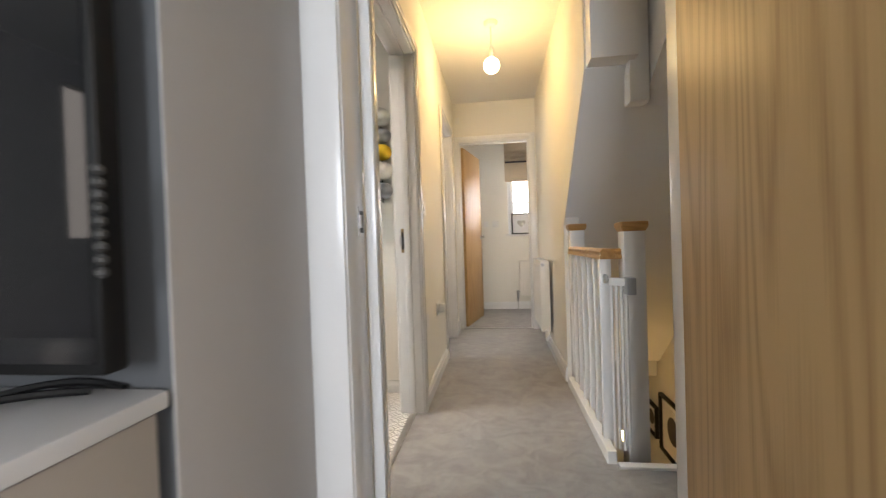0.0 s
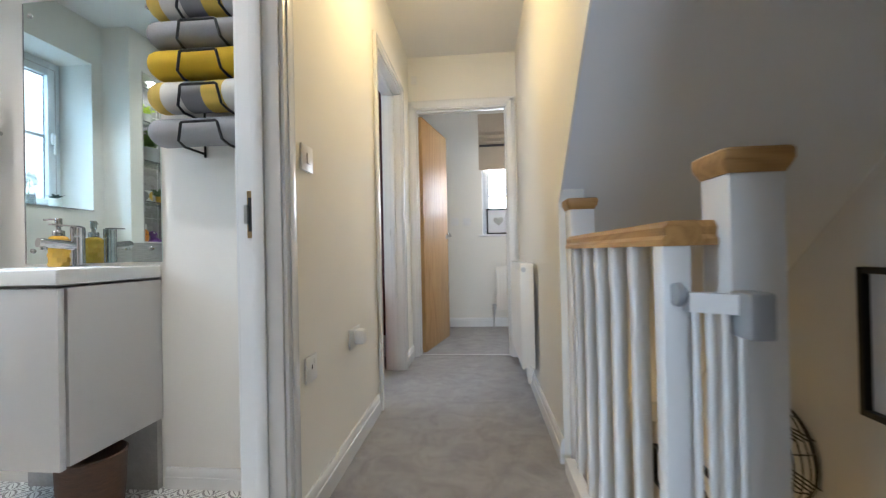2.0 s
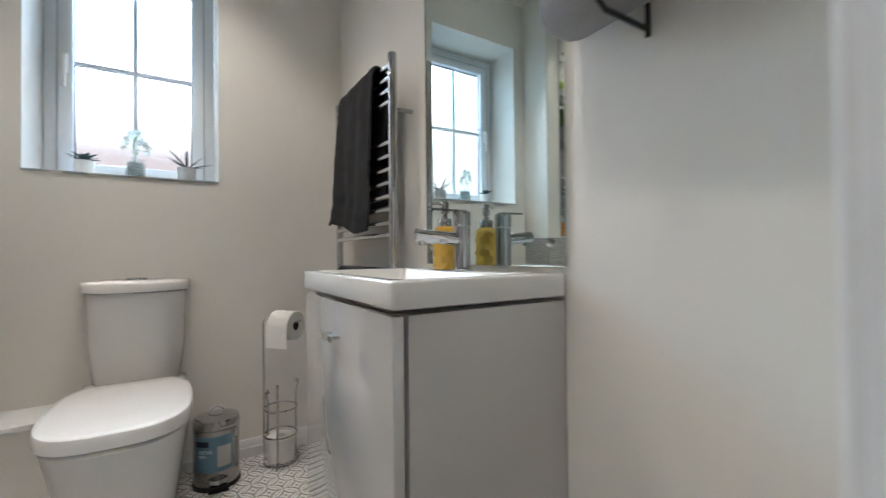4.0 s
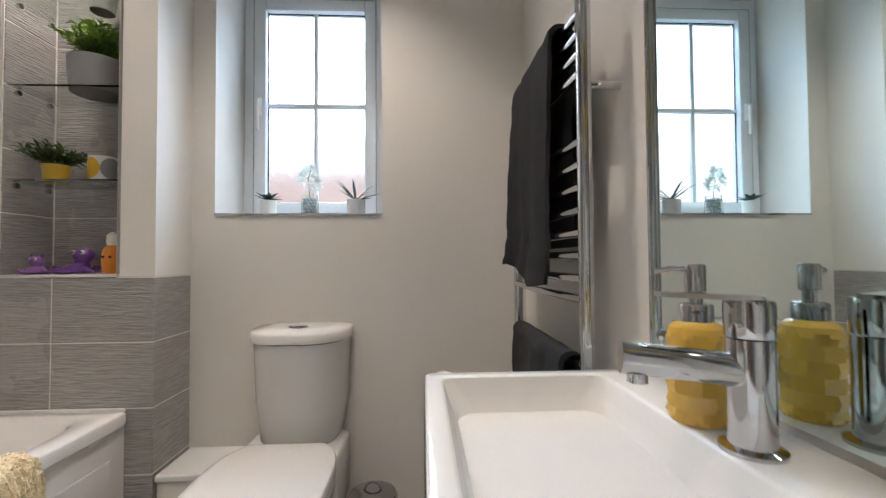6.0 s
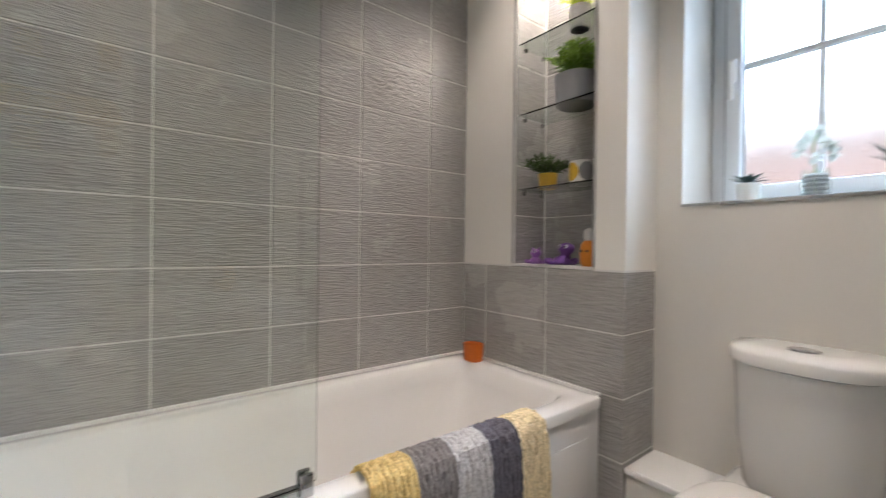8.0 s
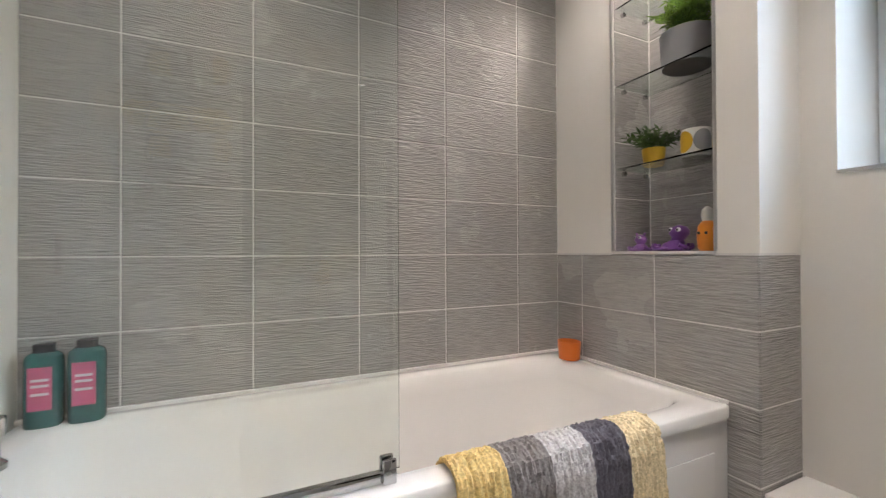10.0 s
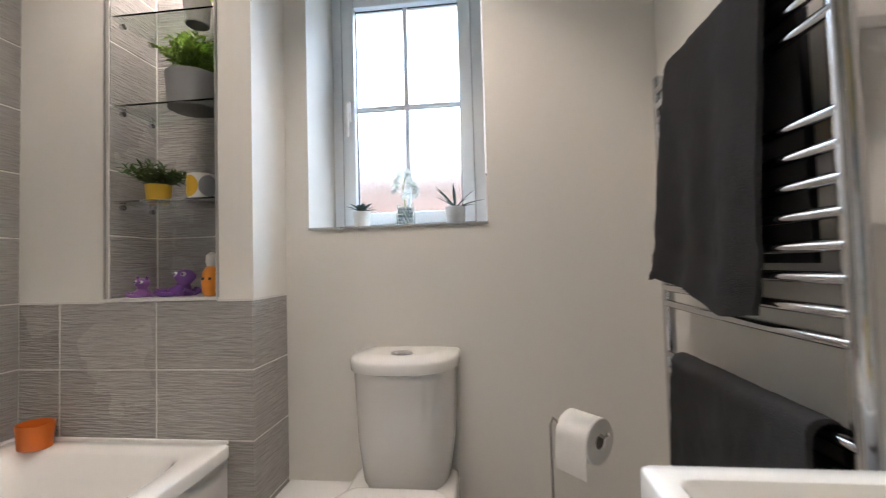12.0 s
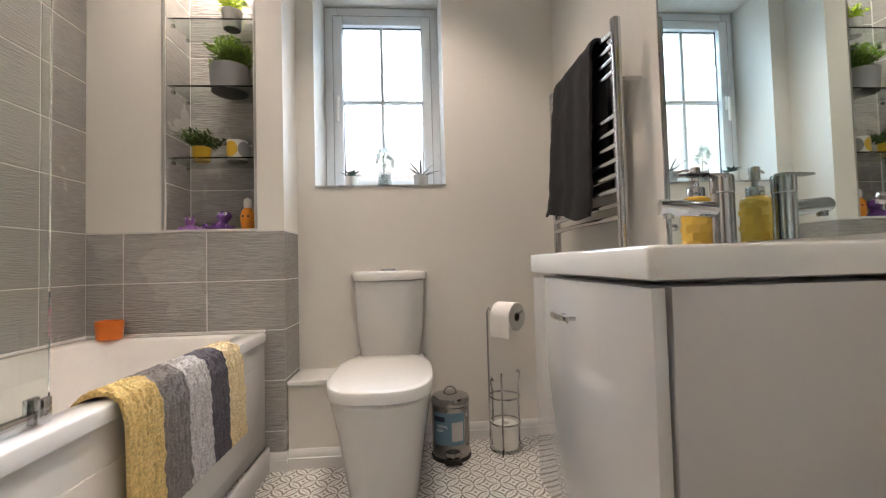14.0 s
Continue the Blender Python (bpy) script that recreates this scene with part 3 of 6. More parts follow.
structure("ceiling_stair_soffit", bm, M["soffit"], "sloping pale grey underside of the upper stairs")
structure("trim_stair_drop", multi([(RX + 0.0085, 2.80, 1.795, 0.93, 2.91, CEIL)]), M["gloss"])
bm = poly_prism(bmesh.new(), [(2.91, 1.66), (2.91, CEIL), (2.0, CEIL), (2.0, 2.25)], 0, 1.0, 1.05)
structure("trim_upper_string", bm, M["gloss"], "white string of the upper stairs")
structure("trim_upper_newel", boxed(0.905, 2.86, 1.60, 0.995, 2.95, CEIL, 0.004), M["gloss"], "white bottom of an upper newel post")
structure("trim_landing_edge", multi([(0.70, 2.62, -0.2, 0.74, 3.60, 0.055), (0.74, 2.58, -0.2, 1.85, 2.62, 0.012)], 0.004), M["gloss"])
bm = bmesh.new()
for i in range(10):
    box(bm, 0.80, 2.62 + 0.225 * i, -2.7, 1.85, 2.62 + 0.225 * (i + 1) + 0.02, -0.19 * (i + 1), 0.008)
structure("stairs", bm, M["carpet"], "carpeted steps going down")


# ---------- skirtings, linings, architraves ----------
def skirt(bm, x0, y0, x1, y1, nx, ny, h=0.10, z=0.0):
    """Skirting with a rounded top along a wall line; (nx, ny) points into the room."""
    prof = [(0, 0), (0.016, 0), (0.016, h - 0.034), (0.0125, h - 0.031), (0.0125, h - 0.020), (0.010, h - 0.008), (0.006, h), (0, h)]
    a, b = [], []
    for d, hh in prof:
        a.append((x0 + nx * d, y0 + ny * d, z + hh))
        b.append((x1 + nx * d, y1 + ny * d, z + hh))
    rings(bm, [a, b])


def skirting(name, runs, mat=None, **kw):
    bm = bmesh.new()
    for r in runs:
        skirt(bm, *r, **kw)
    return structure(name, bm, mat or M["gloss"], "white moulded skirting board", True)


skirting("baseboard_hall_west", [(HX, 1.87, HX, 2.23, 1, 0), (HX, 3.19, HX, 4.155, 1, 0), (HX, 5.05, HX, FARY, 1, 0)])
skirting("baseboard_hall_east", [(RX, 3.66, RX, FARY, -1, 0)])
skirting("baseboard_bathroom", [(WX, 2.47, WX, NY, 1, 0), (-0.80, NY, BX, NY, 0, -1), (-2.045, 2.19, -2.045, 2.47, 1, 0), (-2.032, 2.12, -2.032, 2.19, 1, 0),
                                (BX, 3.155, BX, NY, -1, 0)], h=0.078)
skirting("baseboard_far_room", [(-0.8, 6.72, 1.85, 6.72, 0, -1)])


def door_lining(name, axis, a0, a1, f0, f1, head, sides=(1, 1), stop=True, label="white painted door lining and architraves"):
    """Lining, stops and architraves round an opening. axis 0: the wall's faces lie at x = f0, f1 and the opening runs in y."""
    bm = bmesh.new()

    def b(u0, v0, z0, u1, v1, z1, r=0.003):
        if axis == 0:
            box(bm, u0, v0, z0, u1, v1, z1, r)
        else:
            box(bm, v0, u0, z0, v1, u1, z1, r)
    e = 0.003
    b(f0 - e, a0 - 0.03, 0, f1 + e, a0, head)
    b(f0 - e, a1, 0, f1 + e, a1 + 0.03, head)
    b(f0 - e, a0 - 0.03, head, f1 + e, a1 + 0.03, head + 0.03)
    mid = (f0 + f1) / 2
    if stop:
        b(mid - 0.018, a0, 0, mid + 0.018, a0 + 0.012, head)
        b(mid - 0.018, a1 - 0.012, 0, mid + 0.018, a1, head)
        b(mid - 0.018, a0, head - 0.012, mid + 0.018, a1, head)
    w = 0.062
    for side, face in ((0, f0), (1, f1)):
        if not sides[side]:
            continue
        for k, (t0, t1, wa, wb) in enumerate(((0.0, 0.012, 0.0, w), (0.012, 0.018, 0.018, w - 0.004))):
            u = (face - e - t1, face - e - t0) if side == 0 else (face + e + t0, face + e + t1)
            b(u[0], a0 - 0.008 - wb, 0, u[1], a0 - 0.008 - wa, head + wb)
            b(u[0], a1 + 0.008 + wa, 0, u[1], a1 + 0.008 + wb, head + wb)
            b(u[0], a0 - 0.008 - wb + e, head + 0.008 + wa, u[1], a1 + 0.008 + wb - e, head + 0.008 + wb)
    return structure(name, bm, M["gloss"], label, True)


door_lining("door_frame_1", 0, 2.307, 3.09, BX, HX, HEAD)
door_lining("door_frame_2", 0, 4.25, 4.95, BX, HX, HEAD)
door_lining("door_frame_3", 1, -0.12, 0.625, FARY, FARY + 0.1, HEAD + 0.02)
door_lining("door_frame_4", 1, -0.08, 0.668, 1.72, 1.84, HEAD, (0, 1), False)
structure("trim_door_facing", multi([(-0.1715, 1.7055, 0, -0.083, 1.7165, HEAD + 0.07), (0.671, 1.7055, 0, 0.74, 1.7165, HEAD + 0.07), (-0.083, 1.7055, HEAD + 0.003, 0.671, 1.7165, HEAD + 0.07)], 0.003), M["gloss"], "flat white door facing", True)


def strike_plate(face_axis, face, u0, u1, z0, z1, sign, metal="brass"):
    """Latch keep let into a door lining: plate, two dark mortices."""
    t = thing("strike_plate", "metal latch keep let into the white door lining", "strike plate", (0, 0, 0))

    def pbox(d0, d1, ua, ub, za, zb):
        lo, hi = sorted((face + sign * d0, face + sign * d1))
        return boxed(ua, lo, za, ub, hi, zb) if face_axis == 1 else boxed(lo, ua, za, hi, ub, zb)
    part("plate", pbox(-0.002, 0.002, u0, u1, z0, z1), M[metal], t)
    w, h = u1 - u0, z1 - z0
    part("latch_hole", pbox(0.002, 0.0026, u0 + 0.12 * w, u1 - 0.12 * w, z0 + 0.14 * h, z1 - 0.14 * h), M["dark"], t)
    part("lip", pbox(0.0, 0.008, u0 - 0.006, u0 + 0.004, z0 + 0.3 * h, z1 - 0.3 * h), M["steel"], t)


structure("trim_door_rebate", boxed(-0.083, 1.8632, 0, -0.053, 1.874, HEAD - 0.003, 0.003), M["gloss"], "white door rebate", True)


strike_plate(1, 3.09, -0.275, -0.245, 0.915, 1.05, -1)
strike_plate(1, 4.95, -0.26, -0.232, 0.96, 1.05, -1)
strike_plate(0, -0.08, 1.800, 1.836, 0.985, 1.062, 1, "steel")

# threshold bar at the far door and at the bathroom
structure("trim_threshold_far", boxed(-0.11, FARY + 0.03, 0.0, 0.62, FARY + 0.06, 0.006, 0.002), M["steel"])
structure("trim_threshold_bath", boxed(HX - 0.075, 2.307, 0.0, HX - 0.045, 3.09, 0.007, 0.002), M["steel"])


# ---------- doors ----------
def lever_handle(parent, x, y, z, sgn, reach, loc=True):
    """Round rose, curved lever and a turn below it, on a leaf's face at y; sgn: the way the face looks; reach: the way the lever runs."""
    bm = bmesh.new()
    rings(bm, [[(x + r * math.cos(2 * math.pi * i / 24), y + sgn * d, z + r * math.sin(2 * math.pi * i / 24)) for i in range(24)]
               for r, d in ((0.026, 0), (0.026, 0.006), (0.023, 0.009), (0.012, 0.010), (0.0105, 0.04))])
    rose = part("rose", bm, M["steel"], parent, local=loc)
    bm = bmesh.new()
    pts = [(x - reach * 0.012, y + sgn * 0.042, z)] + [(x + reach * 0.118 * k / 8, y + sgn * (0.044 + 0.006 * math.sin(k / 8 * 3)), z + 0.012 * math.sin(k / 8 * math.pi * 0.9) + 0.012 * (k / 8)) for k in range(9)]
    tube(bm, pts, 0.0095, 16)
    part("lever", bm, M["chrome"], rose, local=loc)


def door_leaf(name, hinge, turn, width, mat, label, flip=1):
    """A flush veneered leaf; local x runs from the hinge to the free edge."""
    t = thing(name, label, "door", (hinge[0], hinge[1], 0.0), turn=turn)
    part("leaf", boxed(0.002, -0.022, 0.008, width, 0.022, HEAD - 0.005, 0.002), mat, t, local=True)
    for s in (1, -1):
        lever_handle(t, width - 0.055, s * 0.022, 1.02, s, -1)
    for hz in (0.2, 1.0, 1.75):
        part("hinge", tube(bmesh.new(), [(-0.004, flip * 0.024, hz), (-0.004, flip * 0.024, hz + 0.1)], 0.006), M["steel"], t, "steel butt hinge", local=True)
    return t


door_leaf("door_far", (-0.105, FARY + 0.10), 78, 0.73, M["oak"], "open light oak flush door with chrome lever handle")
door_leaf("door_lounge", (0.653, 1.70), -90.5, 0.76, M["oak_pale"], "open light oak flush door beside the white door frame")

# ---------- hall things ----------
def newel(name, x0, y0, h, w=0.09, cap=0.117):
    t = thing(name, "white painted square newel post with an oak cap", "newel post", (x0 + w / 2, y0 + w / 2, 0), "newel posts")
    part("post", boxed(x0, y0, -0.2, x0 + w, y0 + w, h - 0.04, 0.003), M["gloss"], t)
    bm = bmesh.new()
    cx, cy, c = x0 + w / 2, y0 + w / 2, cap / 2
    rings(bm, [oval(cx, cy, r, r, z, 14, 32) for r, z in ((w / 2 + 0.003, h - 0.042), (c * 0.93, h - 0.03), (c, h - 0.02), (c, h - 0.004), (c * 0.94, h))])
    part("cap", bm, M["cap_oak"], t, "oak cap")
    return t


newel("newel_post", 0.735, 3.57, 1.058)
newel("newel_post", 0.812, 2.70, 1.03)

bal = thing("balustrade", "white spindle balustrade with an oak handrail beside the stairs", "balustrade", (0.76, 3.2, 0))
prof = [(-0.036, 0.0), (-0.036, 0.012), (-0.030, 0.02), (-0.033, 0.034), (-0.022, 0.046), (0.022, 0.046), (0.033, 0.034), (0.030, 0.02), (0.036, 0.012), (0.036, 0.0)]
bm = bmesh.new()
rings(bm, [[(0.752 + a, y, 0.866 + b) for a, b in prof] for y in (2.735, 3.575)])
part("handrail", bm, M["rail_oak"], bal, "moulded oak handrail")
bm = bmesh.new()
rings(bm, [[(x, 2.770 + a, 0.866 + b) for a, b in prof] for x in (0.785, 0.815)])
part("handrail_return", bm, M["rail_oak"], bal, "moulded oak handrail")
part("half_newel", boxed(0.715, 2.735, 0.05, 0.765, 2.775, 0.866, 0.003), M["gloss"], bal)
for i in range(5):
    y = 2.937 + i * 0.142
    bm = bmesh.new()
    rings(bm, [oval(0.748, y, w, w, z, p, 16) for w, z, p in ((0.0195, 0.055, 10), (0.0195, 0.16, 10), (0.0175, 0.18, 5), (0.0175, 0.76, 5), (0.0195, 0.78, 10), (0.0195, 0.866, 10))])
    part("spindle", bm, M["gloss"], bal)

gate = thing("stair_gate", "white metal stair gate with grey clamps, standing open", "stair gate", (0.8, 2.66, 0))
for gx, gy in ((0.757, 2.708), (0.774, 2.695), (0.791, 2.682), (0.808, 2.669)):
    part("upright", tube(bmesh.new(), [(gx, gy, 0.03), (gx, gy, 0.760)], 0.0065), M["gloss"], gate)
bm = bmesh.new()
rings(bm, [[(x, y + dy, z) for dy, z in ((-0.012, 0.752), (0.012, 0.752), (0.012, 0.785), (-0.012, 0.785))] for x, y in ((0.745, 2.715), (0.835, 2.645))])
part("top_bar", bm, M["gloss"], gate)
part("bracket", boxed(0.800, 2.632, 0.715, 0.840, 2.690, 0.79, 0.006), M["grey_plastic"], gate, "grey plastic clamp")
bm = bmesh.new()
rings(bm, [arc((x, 2.722, 0.78), r, 0, 348, 29, "yz") for x, r in ((0.728, 0.02), (0.738, 0.022), (0.746, 0.014))])
part("pressure_pad", bm, M["grey_plastic"], gate, "grey rubber pressure pad")
part("gate_leaf", tube(bmesh.new(), [(0.853, 2.135, 0.04), (0.853, 2.135, 0.76)], 0.013), M["gloss"], gate)
for k in range(1, 9):
    f = k / 8
    part("bar", tube(bmesh.new(), [(0.853 + 0.6 * f, 2.135 - 0.19 * f, 0.06), (0.853 + 0.6 * f, 2.135 - 0.19 * f, 0.75)], 0.007), M["gloss"], gate)
for za, zb in ((0.045, 0.070), (0.742, 0.782)):
    bm = bmesh.new()
    rings(bm, [[(x + 0.003 * sd, y + 0.010 * sd, z) for sd, z in ((-1, za), (1, za), (1, zb), (-1, zb))] for x, y in ((0.855, 2.134), (1.455, 1.944))])
    part("gate_rail", bm, M["gloss"], gate)
bm = bmesh.new()
rings(bm, [[(x + 0.010 * sd, y - 0.004 * sd, z) for sd, z in ((-1, 0.700), (1, 0.700), (1, 0.742), (-1, 0.742))] for x, y in ((0.846, 2.115), (0.756, 1.872))])
part("wall_bar", bm, M["gloss"], gate)
part("wall_upright", tube(bmesh.new(), [(0.800, 1.992, 0.03), (0.800, 1.992, 0.702)], 0.008), M["gloss"], gate)
part("wall_pad", tube(bmesh.new(), [(0.756, 1.874, 0.721), (0.750, 1.858, 0.721)], 0.024, 20), M["grey_plastic"], gate, "grey rubber pressure pad")
part("latch", boxed(0.815, 2.108, 0.722, 0.858, 2.132, 0.788, 0.005), M["grey_plastic"], gate, "grey plastic latch")


def radiator(name, x_axis, c, back, width, z0, z1, sgn, label):
    """A convector: front panel with pressed flutes, top grille, side, valve. back: the wall's face; sgn: the way it looks."""
    if x_axis:
        at = (c, back + sgn * 0.05, 0)
    else:
        at = (back + sgn * 0.05, c, 0)
    t = thing(name, label, "radiator", at)

    def b(bm, u0, d0, za, u1, d1, zb, r):
        lo, hi = sorted((back + sgn * d0, back + sgn * d1))
        if x_axis:
            box(bm, u0, lo, za, u1, hi, zb, r)
        else:
            box(bm, lo, u0, za, hi, u1, zb, r)
    a0, a1 = c - width / 2, c + width / 2
    bm = bmesh.new()
    b(bm, a0, 0.082, z0, a1, 0.098, z1 - 0.01, 0.004)
    front = part("panel", bm, M["radiator"], t)
    bm = bmesh.new()
    b(bm, a0, 0.026, z0, a1, 0.040, z1 - 0.01, 0.004)
    part("back_panel", bm, M["radiator"], t)
    n = max(4, int(width / 0.034))
    for i in range(n):
        u = a0 + (i + 0.5) * width / n
        bm = bmesh.new()
        b(bm, u - 0.009, 0.096, z0 + 0.03, u + 0.009, 0.102, z1 - 0.045, 0.0028)
        part("flute", bm, M["radiator"], front)
    bm = bmesh.new()
    b(bm, a0 - 0.002, 0.028, z1 - 0.012, a1 + 0.002, 0.1, z1, 0.003)
    part("top_grille", bm, M["radiator"], t)
    for u in (a0, a1):
        bm = bmesh.new()
        b(bm, u - 0.003, 0.028, z0 + 0.01, u + 0.003, 0.098, z1 - 0.004, 0.002)
        part("side_cover", bm, M["radiator"], t)
    return t


rad = radiator("radiator", False, 4.62, RX, 0.66, 0.2, 0.79, -1, "cream enamelled panel radiator on the hall wall")
bm = bmesh.new()
lathe(bm, RX - 0.06, 4.280, [(0.0075, 0.125), (0.0075, 0.13), (0.013, 0.14), (0.013, 0.16), (0.016, 0.165), (0.016, 0.215), (0.010, 0.222)])
part("valve", bm, M["plastic"], rad, "white thermostatic valve")
part("bleed_plug", tube(bmesh.new(), [(RX - 0.082, 4.282, 0.755), (RX - 0.082, 4.292, 0.755)], 0.014), M["steel"], rad, "chrome bleed plug")
rad2 = radiator("radiator", True, 0.90, 6.72, 0.66, 0.2, 0.68, -1, "small white panel radiator under the window")
bm = bmesh.new()
tube(bm, [(0.535, 6.66, 0.0), (0.535, 6.66, 0.25), (0.57, 6.66, 0.25)], 0.008)
lathe(bm, 0.535, 6.66, [(0.016, 0.14), (0.016, 0.2), (0.02, 0.205), (0.02, 0.26), (0.012, 0.265)])
part("valve", bm, M["steel"], rad2, "chrome valve")


def wall_plate(name, axis, face, u, z, sgn, label, category, w=0.086, h=0.086, extra="rocker"):
    at = (face, u, z) if axis == 0 else (u, face, z)
    t = thing(name, label, category, at)

    def pb(d0, d1, ua, ub, za, zb, r):
        lo, hi = sorted((face + sgn * d0, face + sgn * d1))
        return boxed(lo, u + ua, z + za, hi, u + ub, z + zb, r) if axis == 0 else boxed(u + ua, lo, z + za, u + ub, hi, z + zb, r)
    part("plate", pb(0, 0.009, -w / 2, w / 2, -h / 2, h / 2, 0.003), M["plastic"], t)
    if extra == "rocker":
        part("rocker", pb(0.009, 0.013, -0.011, 0.011, -0.018, 0.018, 0.002), M["plastic"], t)
    elif extra == "plug":
        part("plug", pb(0.009, 0.055, -0.03, 0.025, -0.03, 0.035, 0.012), M["plastic"], t, "white plug-in air freshener")
    elif extra == "socket":
        part("switch", pb(0.009, 0.012, 0.012, 0.026, 0.012, 0.03, 0.001), M["plastic"], t)
        bm = pb(0.009, 0.0095, -0.004, 0.004, -0.002, 0.012, 0)
        part("pin_holes", bm, M["dark"], t)
    return t


wall_plate("light_switch", 0, HX, 3.27, 1.18, 1, "white plastic light switch on the hall wall", "light switch")
wall_plate("light_switch", 0, HX, 2.10, 1.21, 1, "white plastic light switch on the hall wall", "light switch")
wall_plate("power_socket", 0, HX, 3.275, 0.49, 1, "white plastic power socket low on the wall", "socket", extra="socket")
wall_plate("power_socket", 0, HX, 3.75, 0.495, 1, "white wall socket with a plug-in freshener", "socket", w=0.146, extra="plug")
wall_plate("light_switch", 1, 6.72, 0.113, 1.208, -1, "white plastic light switch in the far room", "light switch")
wall_plate("light_switch", 1, 6.72, 0.25, 1.206, -1, "white plastic light switch in the far room", "light switch")
wall_plate("alarm_sensor", 1, FARY, -0.13, 2.30, -1, "small white sensor high on the end wall", "sensor", 0.05, 0.07, "none")

pend = thing("pendant_lamp", "lit globe bulb on a white pendant flex", "lamp", (0.263, 3.73, CEIL))
bm = bmesh.new()
lathe(bm, 0.263, 3.73, [(0.05, CEIL), (0.05, CEIL - 0.008), (0.035, CEIL - 0.025), (0.006, CEIL - 0.03)])
part("ceiling_rose", bm, M["plastic"], pend)
part("flex", tube(bmesh.new(), [(0.263, 3.73, CEIL - 0.03), (0.263, 3.73, 2.30)], 0.003), M["plastic"], pend)
bm = bmesh.new()
lathe(bm, 0.263, 3.73, [(0.008, 2.32), (0.017, 2.30), (0.018, 2.25), (0.016, 2.245)])
part("lamp_holder", bm, M["plastic"], pend)
bm = bmesh.new()
lathe(bm, 0.263, 3.73, [(0.012, 2.25)] + [(0.056 * math.sin(radians(a)), 2.19 + 0.056 * math.cos(radians(a))) for a in range(20, 180, 16)] + [(0.002, 2.134)])
ob = part("bulb", bm, M["bulb"], pend, "lit warm globe bulb")
ob.visible_shadow = False


def framed_print(name, x, y0, y1, z0, z1, label):
    """A framed print on the stair wall, which looks towards -x."""
    t = thing(name, label, "picture", (x, (y0 + y1) / 2, z0))
    w = 0.024
    bm = bmesh.new()
    for b in ((x - 0.040, y0, z0, x, y0 + w, z1), (x - 0.040, y1 - w, z0, x, y1, z1), (x - 0.040, y0 + w, z0, x, y1 - w, z0 + w), (x - 0.040, y0 + w, z1 - w, x, y1 - w, z1)):
        box(bm, *b, 0.002)
    part("frame", bm, M["black"], t, "black frame")
    pr = part("print", boxed(x - 0.012, y0 + w, z0 + w, x - 0.004, y1 - w, z1 - w), M["paper"], t, "white print")
    cy, cz = (y0 + y1) / 2, (z0 + z1) / 2
    bm = bmesh.new()
    r = min(y1 - y0, z1 - z0) * 0.24
    rings(bm, [[(x - d, cy + r * math.cos(2 * math.pi * i / 40), cz + r * math.sin(2 * math.pi * i / 40)) for i in range(40)] for d in (0.0121, 0.0135)])
    part("disc", bm, M["record"], pr, "dark round motif")
    bm = bmesh.new()
    for k in range(2):
        box(bm, x - 0.0128, cy - 0.06 + 0.02 * k, cz + r + 0.055 - 0.018 * k, x - 0.0119, cy + 0.06 - 0.02 * k, cz + r + 0.06 - 0.018 * k)
    part("caption_bars", bm, M["pot_concrete"], pr)
    return t


framed_print("framed_print", 1.85, 3.17, 3.66, 0.215, 0.775, "black-framed white print with a dark disc on the stair wall")


framed_print("framed_print", 1.85, 4.60, 5.14, -1.155, -0.595, "black-framed print with a dark disc on the warm-lit lower stair wall")
framed_print("framed_print", 1.85, 5.235, 5.60, -1.115, -0.79, "small black-framed print on the warm-lit lower stair wall")

fan = thing("wire_wall_basket", "round black wire drum shelf on the stair wall", "wall shelf", (1.85, 4.13, -0.38))
FC = (1.84, 4.13, -0.13)
RIBS = ((0.0, 0.225), (-0.028, 0.252), (-0.058, 0.267), (-0.090, 0.267), (-0.118, 0.258), (-0.140, 0.245))
for d, r in RIBS:
    part("hoop", tube(bmesh.new(), [(FC[0] + d, *p[1:]) for p in arc((0, FC[1], FC[2]), r, 0, 360, 40, "yz")], 0.0062 if d in (0.0, -0.140) else 0.0034, 6), M["wire"], fan)
for k in range(10):
    a = radians(36 * k + 18)
    c, s = math.cos(a), math.sin(a)
    part("rib", tube(bmesh.new(), [(FC[0] + d, FC[1] + r * c, FC[2] + r * s) for d, r in RIBS], 0.0032, 5), M["wire"], fan)
for zz, hw in ((-0.20, 0.25), (0.0, 0.22)):
    bm = bmesh.new()
    for k in range(5):
        x = FC[0] - 0.115 + 0.027 * k
        tube(bm, [(x, FC[1] - hw, zz), (x, FC[1] + hw, zz)], 0.004, 5)
    part("shelf", bm, M["wire"], fan)
for yy, zz, r, h in ((4.05, -0.195, 0.03, 0.12), (4.2, -0.195, 0.04, 0.08), (4.13, 0.005, 0.03, 0.09)):
    bm = bmesh.new()
    lathe(bm, 1.785, yy, [(r * 0.7, zz), (r, zz + h * 0.3), (r * 0.8, zz + h * 0.7), (r * 0.35, zz + h), (r * 0.3, zz + h + 0.005)], 16)
    tagged(part("ornament", bm, M["record"]), "small dark vase in the wire wall shelf", "ornament")


